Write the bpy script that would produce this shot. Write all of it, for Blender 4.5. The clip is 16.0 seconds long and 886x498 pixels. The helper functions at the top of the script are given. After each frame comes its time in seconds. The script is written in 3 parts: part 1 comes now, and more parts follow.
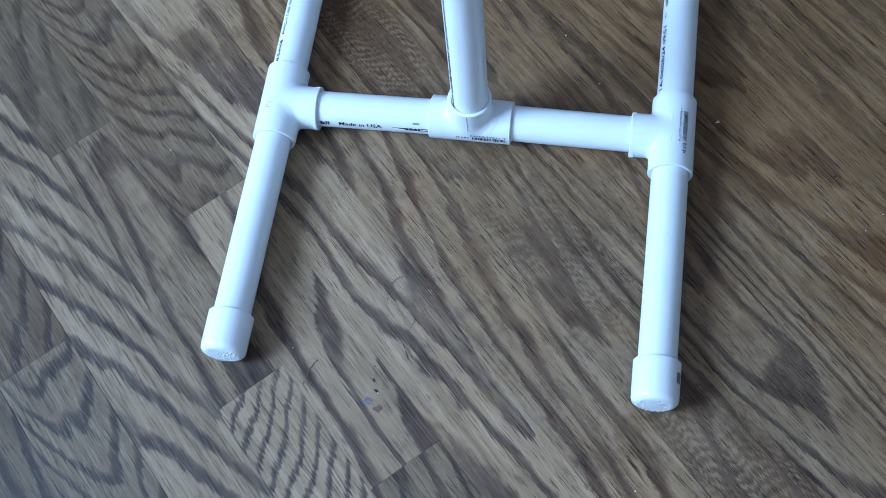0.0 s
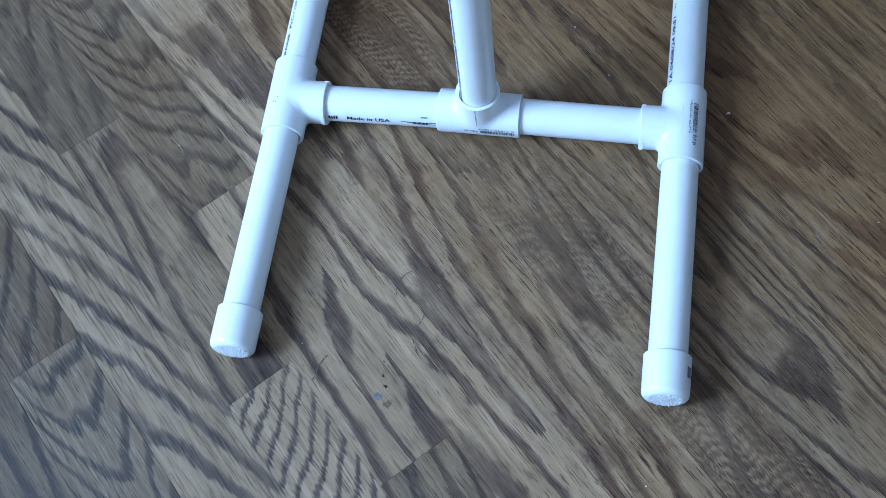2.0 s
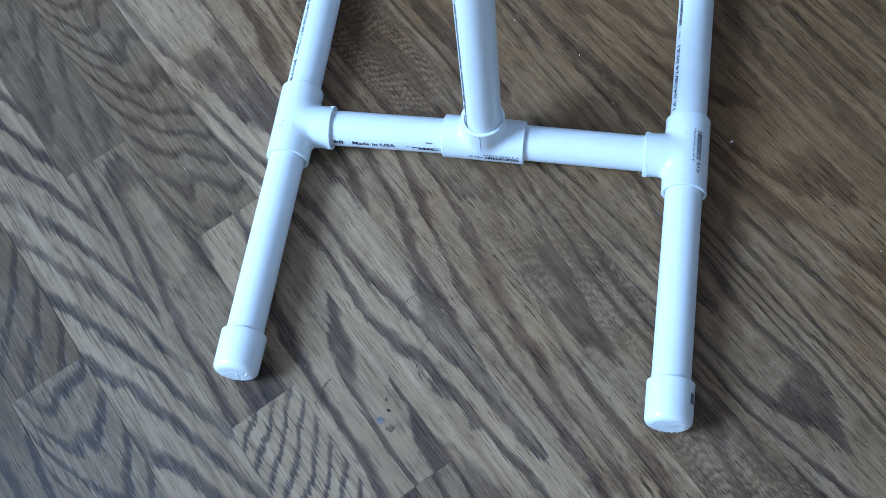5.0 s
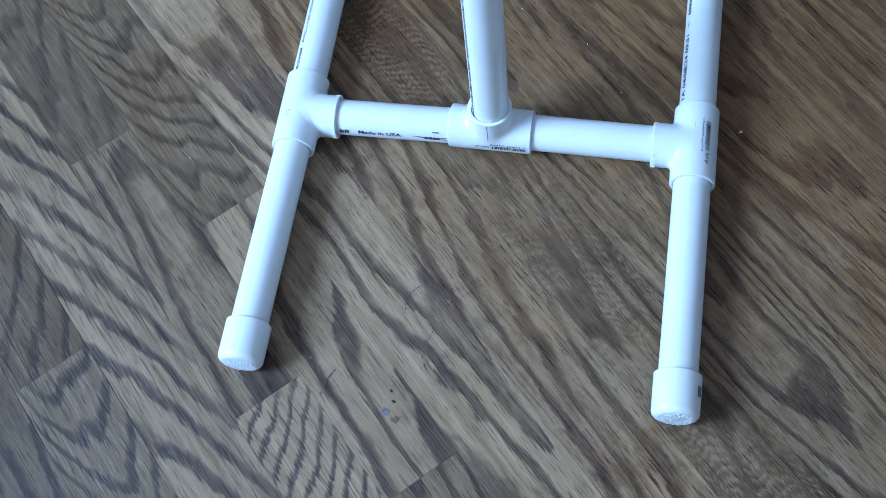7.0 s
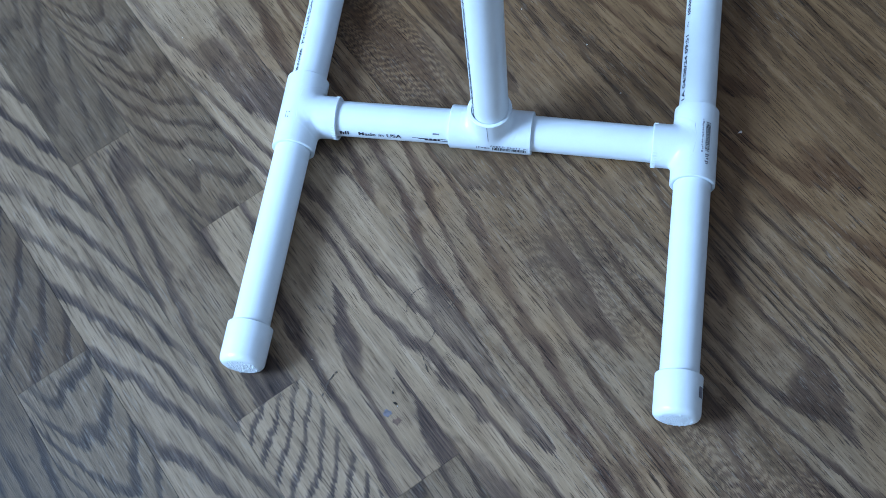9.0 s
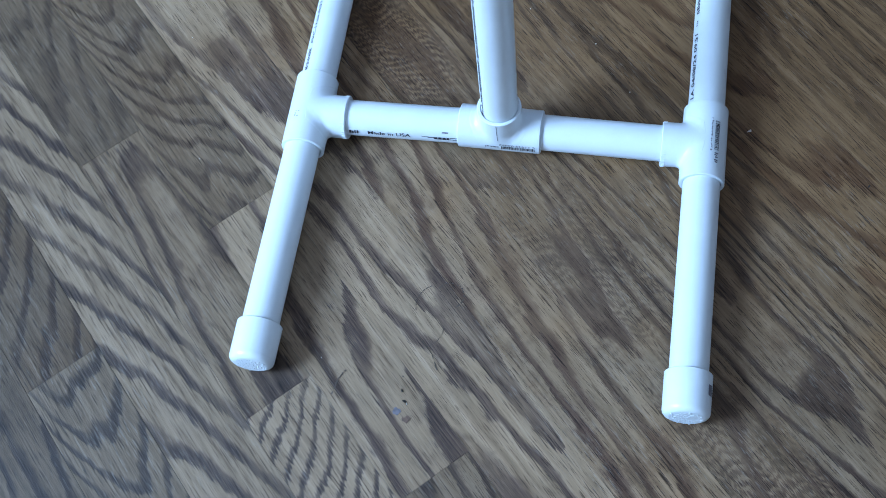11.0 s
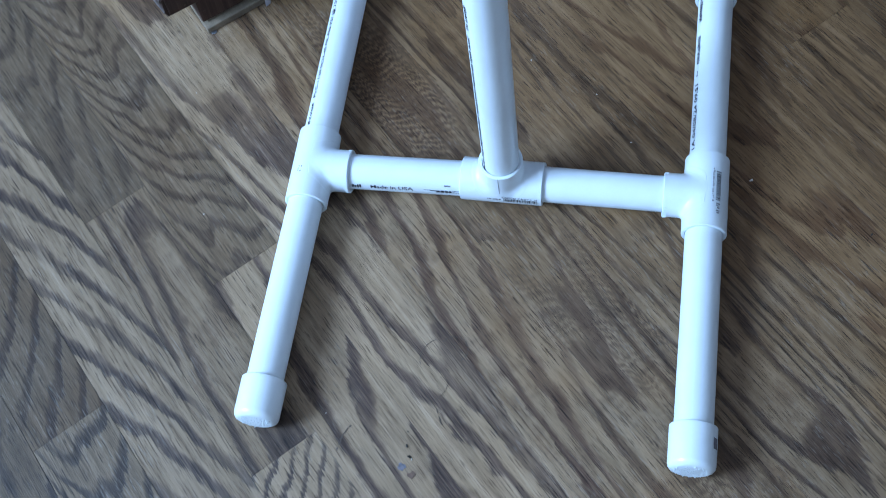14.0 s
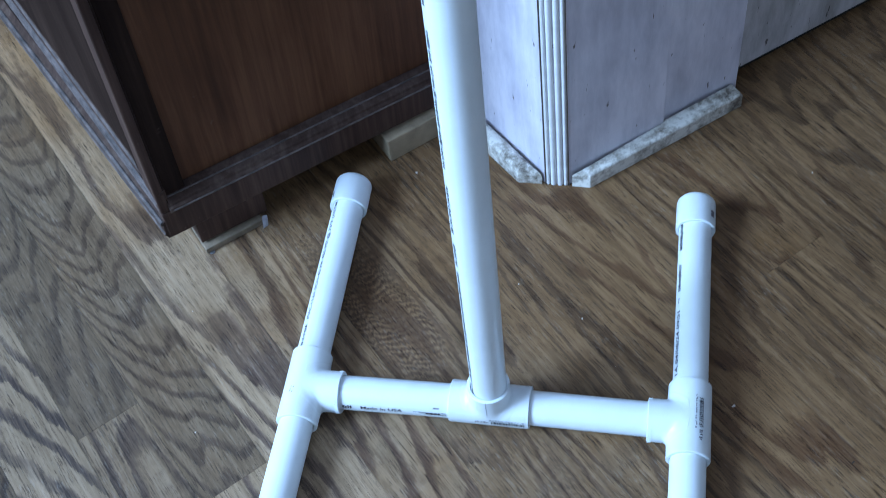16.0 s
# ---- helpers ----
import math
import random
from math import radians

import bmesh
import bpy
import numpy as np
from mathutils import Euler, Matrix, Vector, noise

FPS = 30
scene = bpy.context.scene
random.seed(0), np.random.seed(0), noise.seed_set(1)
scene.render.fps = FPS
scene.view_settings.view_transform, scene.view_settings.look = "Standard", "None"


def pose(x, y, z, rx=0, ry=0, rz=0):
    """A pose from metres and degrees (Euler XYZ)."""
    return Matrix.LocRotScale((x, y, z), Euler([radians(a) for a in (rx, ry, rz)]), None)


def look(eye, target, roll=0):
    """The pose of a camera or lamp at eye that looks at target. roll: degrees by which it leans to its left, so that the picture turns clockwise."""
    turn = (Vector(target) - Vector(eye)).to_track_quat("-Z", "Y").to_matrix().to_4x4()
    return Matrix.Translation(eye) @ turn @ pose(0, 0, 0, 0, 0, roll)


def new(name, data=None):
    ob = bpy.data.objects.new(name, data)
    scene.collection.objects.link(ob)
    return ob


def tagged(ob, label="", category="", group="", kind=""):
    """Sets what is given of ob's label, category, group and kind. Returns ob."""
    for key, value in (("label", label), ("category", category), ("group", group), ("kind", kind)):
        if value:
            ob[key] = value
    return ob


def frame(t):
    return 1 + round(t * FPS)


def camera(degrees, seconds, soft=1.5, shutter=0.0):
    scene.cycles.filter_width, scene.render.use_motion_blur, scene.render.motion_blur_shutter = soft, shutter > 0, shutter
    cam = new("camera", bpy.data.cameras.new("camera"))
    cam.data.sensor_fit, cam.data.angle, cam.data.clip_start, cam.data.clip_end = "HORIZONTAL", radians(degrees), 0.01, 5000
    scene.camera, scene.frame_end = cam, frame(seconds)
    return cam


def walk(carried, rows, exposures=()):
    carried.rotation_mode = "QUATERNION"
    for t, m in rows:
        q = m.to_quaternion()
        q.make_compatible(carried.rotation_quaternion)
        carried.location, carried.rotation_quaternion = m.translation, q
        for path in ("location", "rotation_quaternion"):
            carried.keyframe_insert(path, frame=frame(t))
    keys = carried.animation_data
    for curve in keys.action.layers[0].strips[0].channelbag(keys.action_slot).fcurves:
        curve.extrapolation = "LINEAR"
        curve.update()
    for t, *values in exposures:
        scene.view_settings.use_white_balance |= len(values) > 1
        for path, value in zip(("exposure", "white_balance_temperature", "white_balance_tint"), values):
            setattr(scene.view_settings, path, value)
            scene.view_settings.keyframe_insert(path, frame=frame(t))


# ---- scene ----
cam = camera(40.6, 16.0, soft=0.8, shutter=0.3)
PATH = [
    (0, (0.137, -0.571, 0.991), (-0.131, 0.237, -0.819), -10.6),
    (0.5, (0.139, -0.567, 0.991), (-0.144, 0.215, -0.828), -12.3),
    (1, (0.142, -0.57, 0.989), (-0.148, 0.206, -0.832), -12.8),
    (1.5, (0.143, -0.564, 0.988), (-0.147, 0.212, -0.832), -12.9),
    (2, (0.143, -0.562, 0.989), (-0.151, 0.222, -0.827), -13.0),
    (2.5, (0.141, -0.564, 0.989), (-0.155, 0.224, -0.825), -12.9),
    (3, (0.138, -0.558, 0.992), (-0.157, 0.228, -0.823), -12.8),
    (3.5, (0.141, -0.562, 0.99), (-0.159, 0.241, -0.817), -12.6),
    (6, (0.137, -0.569, 0.991), (-0.156, 0.263, -0.804), -11.3),
    (6.5, (0.143, -0.567, 0.987), (-0.176, 0.256, -0.808), -12.8),
    (7, (0.138, -0.564, 0.985), (-0.167, 0.247, -0.818), -12.3),
    (7.5, (0.136, -0.557, 0.987), (-0.166, 0.227, -0.828), -12.8),
    (8, (0.135, -0.555, 0.991), (-0.165, 0.236, -0.821), -12.6),
    (8.5, (0.137, -0.554, 0.989), (-0.159, 0.233, -0.826), -12.6),
    (9, (0.133, -0.558, 0.99), (-0.164, 0.243, -0.819), -12.3),
    (11.5, (0.131, -0.565, 0.988), (-0.18, 0.243, -0.815), -12.9),
    (12, (0.129, -0.563, 0.991), (-0.182, 0.236, -0.815), -13.1),
    (12.5, (0.13, -0.574, 0.984), (-0.194, 0.215, -0.825), -14.0),
    (13, (0.14, -0.557, 0.991), (-0.197, 0.221, -0.82), -15.7),
    (13.5, (0.14, -0.551, 0.995), (-0.191, 0.255, -0.805), -15.0),
    (14, (0.138, -0.545, 0.999), (-0.196, 0.304, -0.781), -14.0),
    (14.5, (0.138, -0.535, 1.008), (-0.197, 0.38, -0.739), -13.0),
    (15, (0.131, -0.534, 1.019), (-0.201, 0.467, -0.68), -11.3),
    (15.5, (0.139, -0.536, 1.027), (-0.227, 0.519, -0.632), -11.7),
    (16, (0.141, -0.531, 1.04), (-0.203, 0.589, -0.581), -9.6),
]
walk(cam, [(t, look(eye, target, roll)) for t, eye, target, roll in PATH], [(0, 0.0), (15.5, 0.0), (16, 0.10)])


# ---- world and light ----
world = bpy.data.worlds.new("sky")
scene.world = world
world.use_nodes = True
wn = world.node_tree
bg = wn.nodes["Background"]
sky = wn.nodes.new("ShaderNodeTexSky")
sky.sky_type = "NISHITA"
sky.sun_disc = False
sky.sun_elevation, sky.sun_rotation = radians(35), radians(120)
wn.links.new(sky.outputs[0], bg.inputs[0])
bg.inputs[1].default_value = 0.12

BOARD_TURN = radians(44.5)   # across the boards
WALL_TURN = radians(39.5)    # along the cabinet front and the door wall
SIDE_TURN = radians(135.5)   # along the cabinet side and the partition's end


def turned(p, m, z=0.0, a=BOARD_TURN):
    """Room place: p across the boards, m along them."""
    return Vector((p * math.cos(a) - m * math.sin(a), p * math.sin(a) + m * math.cos(a), z))


ROOM = Matrix.Rotation(BOARD_TURN, 4, "Z")


def lamp(name, at, target, size_x, size_y, power, colour):
    data = bpy.data.lights.new(name, "AREA")
    data.shape, data.size, data.size_y, data.energy, data.color = "RECTANGLE", size_x, size_y, power, colour
    ob = new(name, data)
    ob.matrix_world = look(at, target)
    return ob


lamp("window_daylight", turned(-2.68, 0.85, 2.05), turned(0.0, 0.0, 0.1), 1.4, 1.3, 292, (0.394, 0.628, 1.0))


# ---- materials ----
def material(name):
    m = bpy.data.materials.new(name)
    m.use_nodes = True
    nt = m.node_tree
    return m, nt, nt.nodes["Principled BSDF"]


def node(nt, kind, **values):
    n = nt.nodes.new("ShaderNode" + kind)
    for k, v in values.items():
        n.inputs[k].default_value = v
    return n


def math_node(nt, op, a, b=None, c=None, clamp=False):
    n = nt.nodes.new("ShaderNodeMath")
    n.operation, n.use_clamp = op, clamp
    for i, v in enumerate((a, b, c)):
        if v is None:
            continue
        if isinstance(v, (int, float)):
            n.inputs[i].default_value = v
        else:
            nt.links.new(v, n.inputs[i])
    return n.outputs[0]


def ramp(nt, fac, stops):
    n = nt.nodes.new("ShaderNodeValToRGB")
    els = n.color_ramp.elements
    while len(els) < len(stops):
        els.new(0.5)
    for e, (pos, col) in zip(els, stops):
        e.position = pos
        e.color = (*col, 1) if len(col) == 3 else col
    nt.links.new(fac, n.inputs[0])
    return n.outputs[0]


def mix(nt, fac, a, b, mode="MIX"):
    n = nt.nodes.new("ShaderNodeMix")
    n.data_type, n.blend_type = "RGBA", mode
    for sock, v in ((n.inputs[0], fac), (n.inputs[6], a), (n.inputs[7], b)):
        if isinstance(v, (int, float)):
            sock.default_value = v
        elif isinstance(v, tuple):
            sock.default_value = (*v, 1)
        else:
            nt.links.new(v, sock)
    return n.outputs[2]


def mapped(nt, coords, scale, offset=None):
    n = nt.nodes.new("ShaderNodeMapping")
    n.inputs["Scale"].default_value = scale
    nt.links.new(coords, n.inputs["Vector"])
    if offset is not None:
        nt.links.new(offset, n.inputs["Location"])
    return n.outputs[0]


def noise_tex(nt, coords, scale, detail=3, rough=0.5, distortion=0.0):
    n = node(nt, "TexNoise", Scale=scale, Detail=detail, Roughness=rough, Distortion=distortion)
    nt.links.new(coords, n.inputs["Vector"])
    return n.outputs["Fac"]


def bump(nt, height, bsdf, strength, distance):
    n = node(nt, "Bump", Strength=strength, Distance=distance)
    nt.links.new(height, n.inputs["Height"])
    nt.links.new(n.outputs[0], bsdf.inputs["Normal"])


def plain(name, colour, rough=0.5, vary=0.12, scale=30, relief=0.15, dist=0.001, metal=0.0):
    """A surface with two scales of slight variation."""
    m, nt, b = material(name)
    co = nt.nodes.new("ShaderNodeTexCoord").outputs["Object"]
    n1 = noise_tex(nt, co, scale, 4)
    n2 = noise_tex(nt, co, scale * 12, 3)
    dark = tuple(c * (1 - vary) for c in colour)
    lite = tuple(min(1, c * (1 + vary * 0.5)) for c in colour)
    col = ramp(nt, math_node(nt, "MULTIPLY_ADD", n2, 0.3, math_node(nt, "MULTIPLY", n1, 0.7)), [(0.35, dark), (0.65, lite)])
    nt.links.new(col, b.inputs["Base Color"])
    b.inputs["Roughness"].default_value, b.inputs["Metallic"].default_value = rough, metal
    bump(nt, n2, b, relief, dist)
    return m


def oak_floor():
    """Worn varnished oak. Each board carries its own figure: growth bands as contours of a quadratic in board coordinates
    (along, across, across squared), frayed along the grain by the vessels, with its own stain, warmth and depth of band."""
    m, nt, b = material("worn_oak")
    co = nt.nodes.new("ShaderNodeTexCoord").outputs["Object"]
    geo = nt.nodes.new("ShaderNodeNewGeometry").outputs["Position"]

    def own(name, output="Fac"):
        n = nt.nodes.new("ShaderNodeAttribute")
        n.attribute_type, n.attribute_name = "OBJECT", name
        return n.outputs[output]

    def grey(fac, *stops):
        return ramp(nt, fac, [(p, (v, v, v)) for p, v in stops])

    def centred(value, amount):
        return math_node(nt, "MULTIPLY", math_node(nt, "SUBTRACT", value, 0.5), amount)

    shift = nt.nodes.new("ShaderNodeCombineXYZ")
    for k, amount in enumerate((37.0, 91.0, 53.0)):
        nt.links.new(math_node(nt, "MULTIPLY", own("seed"), amount), shift.inputs[k])
    off = shift.outputs[0]
    xyz = nt.nodes.new("ShaderNodeSeparateXYZ")
    nt.links.new(co, xyz.inputs[0])
    x, y = xyz.outputs[0], xyz.outputs[1]
    # vessels: short fine streaks along the board
    pores = noise_tex(nt, mapped(nt, co, (30, 900, 1), off), 1.0, 4, 0.7)
    teeth = noise_tex(nt, mapped(nt, co, (16, 620, 1), off), 1.0, 3, 0.7)
    streak = noise_tex(nt, mapped(nt, co, (7, 150, 1), off), 1.0, 5, 0.65)
    broad = noise_tex(nt, mapped(nt, co, (6, 26, 1), off), 1.0, 3, 0.55)
    sway = noise_tex(nt, mapped(nt, co, (3.2, 17, 1), off), 1.0, 2, 0.4)
    ripple = noise_tex(nt, mapped(nt, co, (34, 60, 1), off), 1.0, 3, 0.6)
    # the figure; local x runs along the board
    along_x = math_node(nt, "ADD", x, centred(teeth, 0.018))
    f = math_node(nt, "MULTIPLY_ADD", along_x, own("run"), own("phase"))
    f = math_node(nt, "MULTIPLY_ADD", y, own("slant"), f)
    f = math_node(nt, "MULTIPLY_ADD", math_node(nt, "MULTIPLY", y, y), own("arch"), f)
    f = math_node(nt, "ADD", f, math_node(nt, "MULTIPLY", centred(sway, 2.0), own("warp")))
    f = math_node(nt, "ADD", f, centred(ripple, 0.45))
    f = math_node(nt, "ADD", f, centred(pores, 0.30))
    saw = math_node(nt, "FRACT", f)
    saw = math_node(nt, "ADD", saw, centred(broad, 0.55))
    band = grey(saw, (0.0, 0.0), (0.56, 0.0), (0.65, 0.75), (0.76, 1.0), (0.92, 0.95), (0.985, 0.0))
    weak = grey(noise_tex(nt, mapped(nt, co, (5, 16, 1), off), 1.0, 4, 0.6), (0.30, 0.40), (0.48, 1.0))
    band = math_node(nt, "MULTIPLY", math_node(nt, "MULTIPLY", band, weak), own("depth"))
    # the band is made of crowded dark vessels, with paler wood between them
    crowd = grey(pores, (0.46, 1.0), (0.70, 0.60))
    band = math_node(nt, "MULTIPLY", band, crowd, clamp=True)
    # leftover varnish in patches, amber on the warm boards; browner and darker towards +x and +y
    varnish = grey(noise_tex(nt, mapped(nt, geo, (7, 7, 1)), 1.0, 5, 0.62), (0.40, 0.0), (0.62, 1.0))
    spot = nt.nodes.new("ShaderNodeSeparateXYZ")
    nt.links.new(geo, spot.inputs[0])
    away = math_node(nt, "MULTIPLY_ADD", spot.outputs[0], 0.55, math_node(nt, "MULTIPLY_ADD", varnish, 0.12, spot.outputs[1]))
    far_tint = grey(math_node(nt, "MULTIPLY_ADD", away, 1.0, 0.35), (0.26, 0.0), (0.52, 1.0))
    band = math_node(nt, "MULTIPLY", band, math_node(nt, "MULTIPLY_ADD", far_tint, -0.32, 1.0))
    # curly grain: short waves across the fibres, in patches
    wave = math_node(nt, "MULTIPLY_ADD", x, 105.0, math_node(nt, "MULTIPLY_ADD", y, -60.0, math_node(nt, "ADD", centred(sway, 9.0), math_node(nt, "ADD", centred(ripple, 2.6), centred(teeth, 2.2)))))
    wave = grey(math_node(nt, "PINGPONG", wave, 0.5), (0.10, 0.0), (0.34, 1.0))
    patch = grey(noise_tex(nt, mapped(nt, co, (5, 9, 1), off), 1.0, 2, 0.5), (0.42, 0.0), (0.60, 1.0))
    wave = math_node(nt, "MULTIPLY", math_node(nt, "MULTIPLY", wave, patch), own("curl"))
    band = math_node(nt, "MAXIMUM", band, math_node(nt, "MULTIPLY", wave, crowd))
    light = ramp(nt, streak, [(0.24, (0.140, 0.093, 0.056)), (0.48, (0.252, 0.173, 0.106)), (0.74, (0.362, 0.262, 0.174))])
    dark_grey = ramp(nt, streak, [(0.25, (0.025, 0.016, 0.013)), (0.5, (0.049, 0.032, 0.026)), (0.75, (0.094, 0.065, 0.052))])
    dark_red = ramp(nt, streak, [(0.25, (0.042, 0.017, 0.010)), (0.5, (0.078, 0.034, 0.020)), (0.75, (0.132, 0.066, 0.038))])
    warm = own("warmth")
    col = mix(nt, band, light, mix(nt, warm, dark_grey, dark_red))
    amber = math_node(nt, "MULTIPLY", math_node(nt, "MULTIPLY_ADD", varnish, 0.7, 0.3), warm, clamp=True)
    amber = math_node(nt, "MAXIMUM", amber, math_node(nt, "MULTIPLY", far_tint, 0.85))
    col = mix(nt, amber, col, mix(nt, 1.0, col, (0.80, 0.62, 0.43), "MULTIPLY"))
    scaled = nt.nodes.new("ShaderNodeVectorMath")
    scaled.operation = "SCALE"
    nt.links.new(col, scaled.inputs[0])
    nt.links.new(own("tone"), scaled.inputs["Scale"])
    col = scaled.outputs[0]
    # blotches of grime drawn out along the grain, and finer dirt
    grime = grey(noise_tex(nt, mapped(nt, co, (9, 34, 1), off), 1.0, 6, 0.7), (0.50, 1.0), (0.70, 0.46))
    col = mix(nt, math_node(nt, "MULTIPLY", own("dirt"), 0.9), col, grime, "MULTIPLY")
    soil = ramp(nt, noise_tex(nt, mapped(nt, geo, (21, 21, 1)), 1.0, 6, 0.7), [(0.50, (1, 1, 1)), (0.70, (0.56, 0.52, 0.53))])
    col = mix(nt, own("dirt"), col, soil, "MULTIPLY")
    # open vessels and drying cracks
    flecks = ramp(nt, pores, [(0.35, (0.22, 0.18, 0.16)), (0.44, (1, 1, 1))])
    col = mix(nt, 0.9, col, flecks, "MULTIPLY")
    dashes_of = noise_tex(nt, mapped(nt, co, (42, 640, 1), off), 1.0, 2, 0.5)
    thick = grey(noise_tex(nt, mapped(nt, geo, (8, 8, 1)), 1.0, 4, 0.6), (0.36, 0.25), (0.58, 1.0))
    dashes_of = grey(dashes_of, (0.335, 1.0), (0.385, 0.0))
    col = mix(nt, math_node(nt, "MULTIPLY", math_node(nt, "MULTIPLY", dashes_of, thick), 0.85), col, mix(nt, 1.0, col, (0.20, 0.17, 0.15), "MULTIPLY"))
    cracks = ramp(nt, noise_tex(nt, mapped(nt, co, (30, 1100, 1), off), 1.0, 2, 0.5), [(0.30, (0.15, 0.13, 0.12)), (0.36, (1, 1, 1))])
    col = mix(nt, 0.85, col, cracks, "MULTIPLY")
    # pale rubbed fibres, thickest in patches
    rubbed = grey(noise_tex(nt, mapped(nt, co, (70, 620, 1), off), 1.0, 3, 0.6), (0.57, 0.0), (0.66, 1.0))
    where = grey(noise_tex(nt, mapped(nt, geo, (9, 9, 1)), 1.0, 4, 0.6), (0.44, 0.1), (0.62, 1.0))
    col = mix(nt, math_node(nt, "MULTIPLY", math_node(nt, "MULTIPLY", rubbed, where), 0.24), col, (0.38, 0.34, 0.29))
    nt.links.new(col, b.inputs["Base Color"])
    rough = math_node(nt, "MULTIPLY_ADD", noise_tex(nt, mapped(nt, geo, (40, 40, 1)), 1.0, 5, 0.65), 0.30, 0.34)
    nt.links.new(math_node(nt, "MULTIPLY_ADD", amber, -0.12, rough), b.inputs["Roughness"])
    b.inputs["Specular IOR Level"].default_value = 0.28
    relief = math_node(nt, "MULTIPLY_ADD", band, -0.25, math_node(nt, "MULTIPLY", pores, 0.8))
    bump(nt, relief, b, 0.5, 0.0008)
    return m


def cabinet_wood(name, dark, mid, lite, gloss=0.15):
    m, nt, b = material(name)
    co = nt.nodes.new("ShaderNodeTexCoord").outputs["Object"]
    g = noise_tex(nt, mapped(nt, co, (130, 130, 5)), 1.0, 5, 0.65)
    blot = noise_tex(nt, mapped(nt, co, (14, 14, 5)), 1.0, 4)
    col = ramp(nt, math_node(nt, "MULTIPLY_ADD", blot, 0.45, math_node(nt, "MULTIPLY", g, 0.55)), [(0.35, dark), (0.5, mid), (0.66, lite)])
    scuff = ramp(nt, noise_tex(nt, mapped(nt, co, (90, 90, 60)), 1.0, 4, 0.6), [(0.68, (0, 0, 0)), (0.76, (1, 1, 1))])
    col = mix(nt, math_node(nt, "MULTIPLY", scuff, 0.35), col, (0.16, 0.12, 0.10))
    nt.links.new(col, b.inputs["Base Color"])
    b.inputs["Roughness"].default_value = 0.65
    b.inputs["Specular IOR Level"].default_value = gloss
    bump(nt, g, b, 0.25, 0.0006)
    return m


def painted_wall(name="scuffed_white_paint", low=(0.51, 0.49, 0.56), high=(0.76, 0.73, 0.80)):
    """White painted boards with drips, specks and grey scuffs."""
    m, nt, b = material(name)
    co = nt.nodes.new("ShaderNodeTexCoord").outputs["Object"]
    big = noise_tex(nt, mapped(nt, co, (26, 26, 7)), 1.0, 6, 0.65)
    col = ramp(nt, big, [(0.35, low), (0.62, high)])
    specks = ramp(nt, noise_tex(nt, mapped(nt, co, (150, 150, 45)), 1.0, 2, 0.5), [(0.27, (0.22, 0.2, 0.18)), (0.31, (1, 1, 1))])
    col = mix(nt, 1.0, col, specks, "MULTIPLY")
    nt.links.new(col, b.inputs["Base Color"])
    b.inputs["Roughness"].default_value = 0.45
    bump(nt, noise_tex(nt, mapped(nt, co, (60, 60, 20)), 1.0, 4), b, 0.25, 0.001)
    return m


def dirty_trim():
    m, nt, b = material("dirty_white_trim")
    co = nt.nodes.new("ShaderNodeTexCoord").outputs["Object"]
    n1 = noise_tex(nt, co, 95, 6, 0.72)
    n2 = noise_tex(nt, co, 22, 4)
    col = ramp(nt, math_node(nt, "MULTIPLY_ADD", n1, 0.6, math_node(nt, "MULTIPLY", n2, 0.4)),
               [(0.38, (0.11, 0.09, 0.07)), (0.47, (0.38, 0.35, 0.30)), (0.58, (0.76, 0.74, 0.68))])
    nt.links.new(col, b.inputs["Base Color"])
    b.inputs["Roughness"].default_value = 0.6
    bump(nt, n1, b, 0.4, 0.001)
    return m


OAK = oak_floor()
PVC = plain("white_pvc", (0.73, 0.80, 0.83), 0.34, 0.03, 40, 0.05, 0.0004)
FITTING = plain("white_pvc_fitting", (0.73, 0.80, 0.83), 0.30, 0.03, 40, 0.06, 0.0004)
INK = plain("black_ink", (0.02, 0.02, 0.03), 0.5, 0.3, 300, 0.0)
GREY_INK = plain("grey_ink", (0.16, 0.16, 0.19), 0.5, 0.3, 300, 0.0)
CABINET = cabinet_wood("dark_cabinet_wood", (0.030, 0.016, 0.012), (0.062, 0.034, 0.025), (0.110, 0.066, 0.050))
# darker copy of the cabinet wood, with shade put into its colour
SHADED_WOOD = cabinet_wood("shade_darkened_cabinet_wood", (0.010, 0.005, 0.004), (0.020, 0.011, 0.008), (0.040, 0.023, 0.017), 0.05)
MOULDING = cabinet_wood("dusty_moulding_wood", (0.026, 0.013, 0.009), (0.054, 0.031, 0.023), (0.098, 0.066, 0.052), 0.15)
PANEL = cabinet_wood("reddish_cabinet_wood", (0.054, 0.020, 0.009), (0.096, 0.038, 0.017), (0.148, 0.064, 0.030))
WALL_PAINT = painted_wall()
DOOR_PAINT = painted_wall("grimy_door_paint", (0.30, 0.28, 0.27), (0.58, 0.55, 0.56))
TRIM = dirty_trim()
REED = plain("white_trim_paint", (0.72, 0.72, 0.72), 0.4, 0.12, 60, 0.2)
# pale wood: worn edges on the front, painted highlights on the side ridges
PALE_RIDGE = plain("worn_and_highlit_wood", (0.105, 0.080, 0.072), 0.6, 0.75, 70, 0.3)
PLASTER = plain("room_plaster", (0.46, 0.42, 0.40), 0.8, 0.06, 5, 0.2, 0.002)
CEILING = plain("ceiling_paint", (0.66, 0.62, 0.60), 0.9, 0.04, 5, 0.2, 0.002)
RAW_WOOD = plain("raw_pine", (0.33, 0.25, 0.16), 0.7, 0.25, 60, 0.3, 0.001)
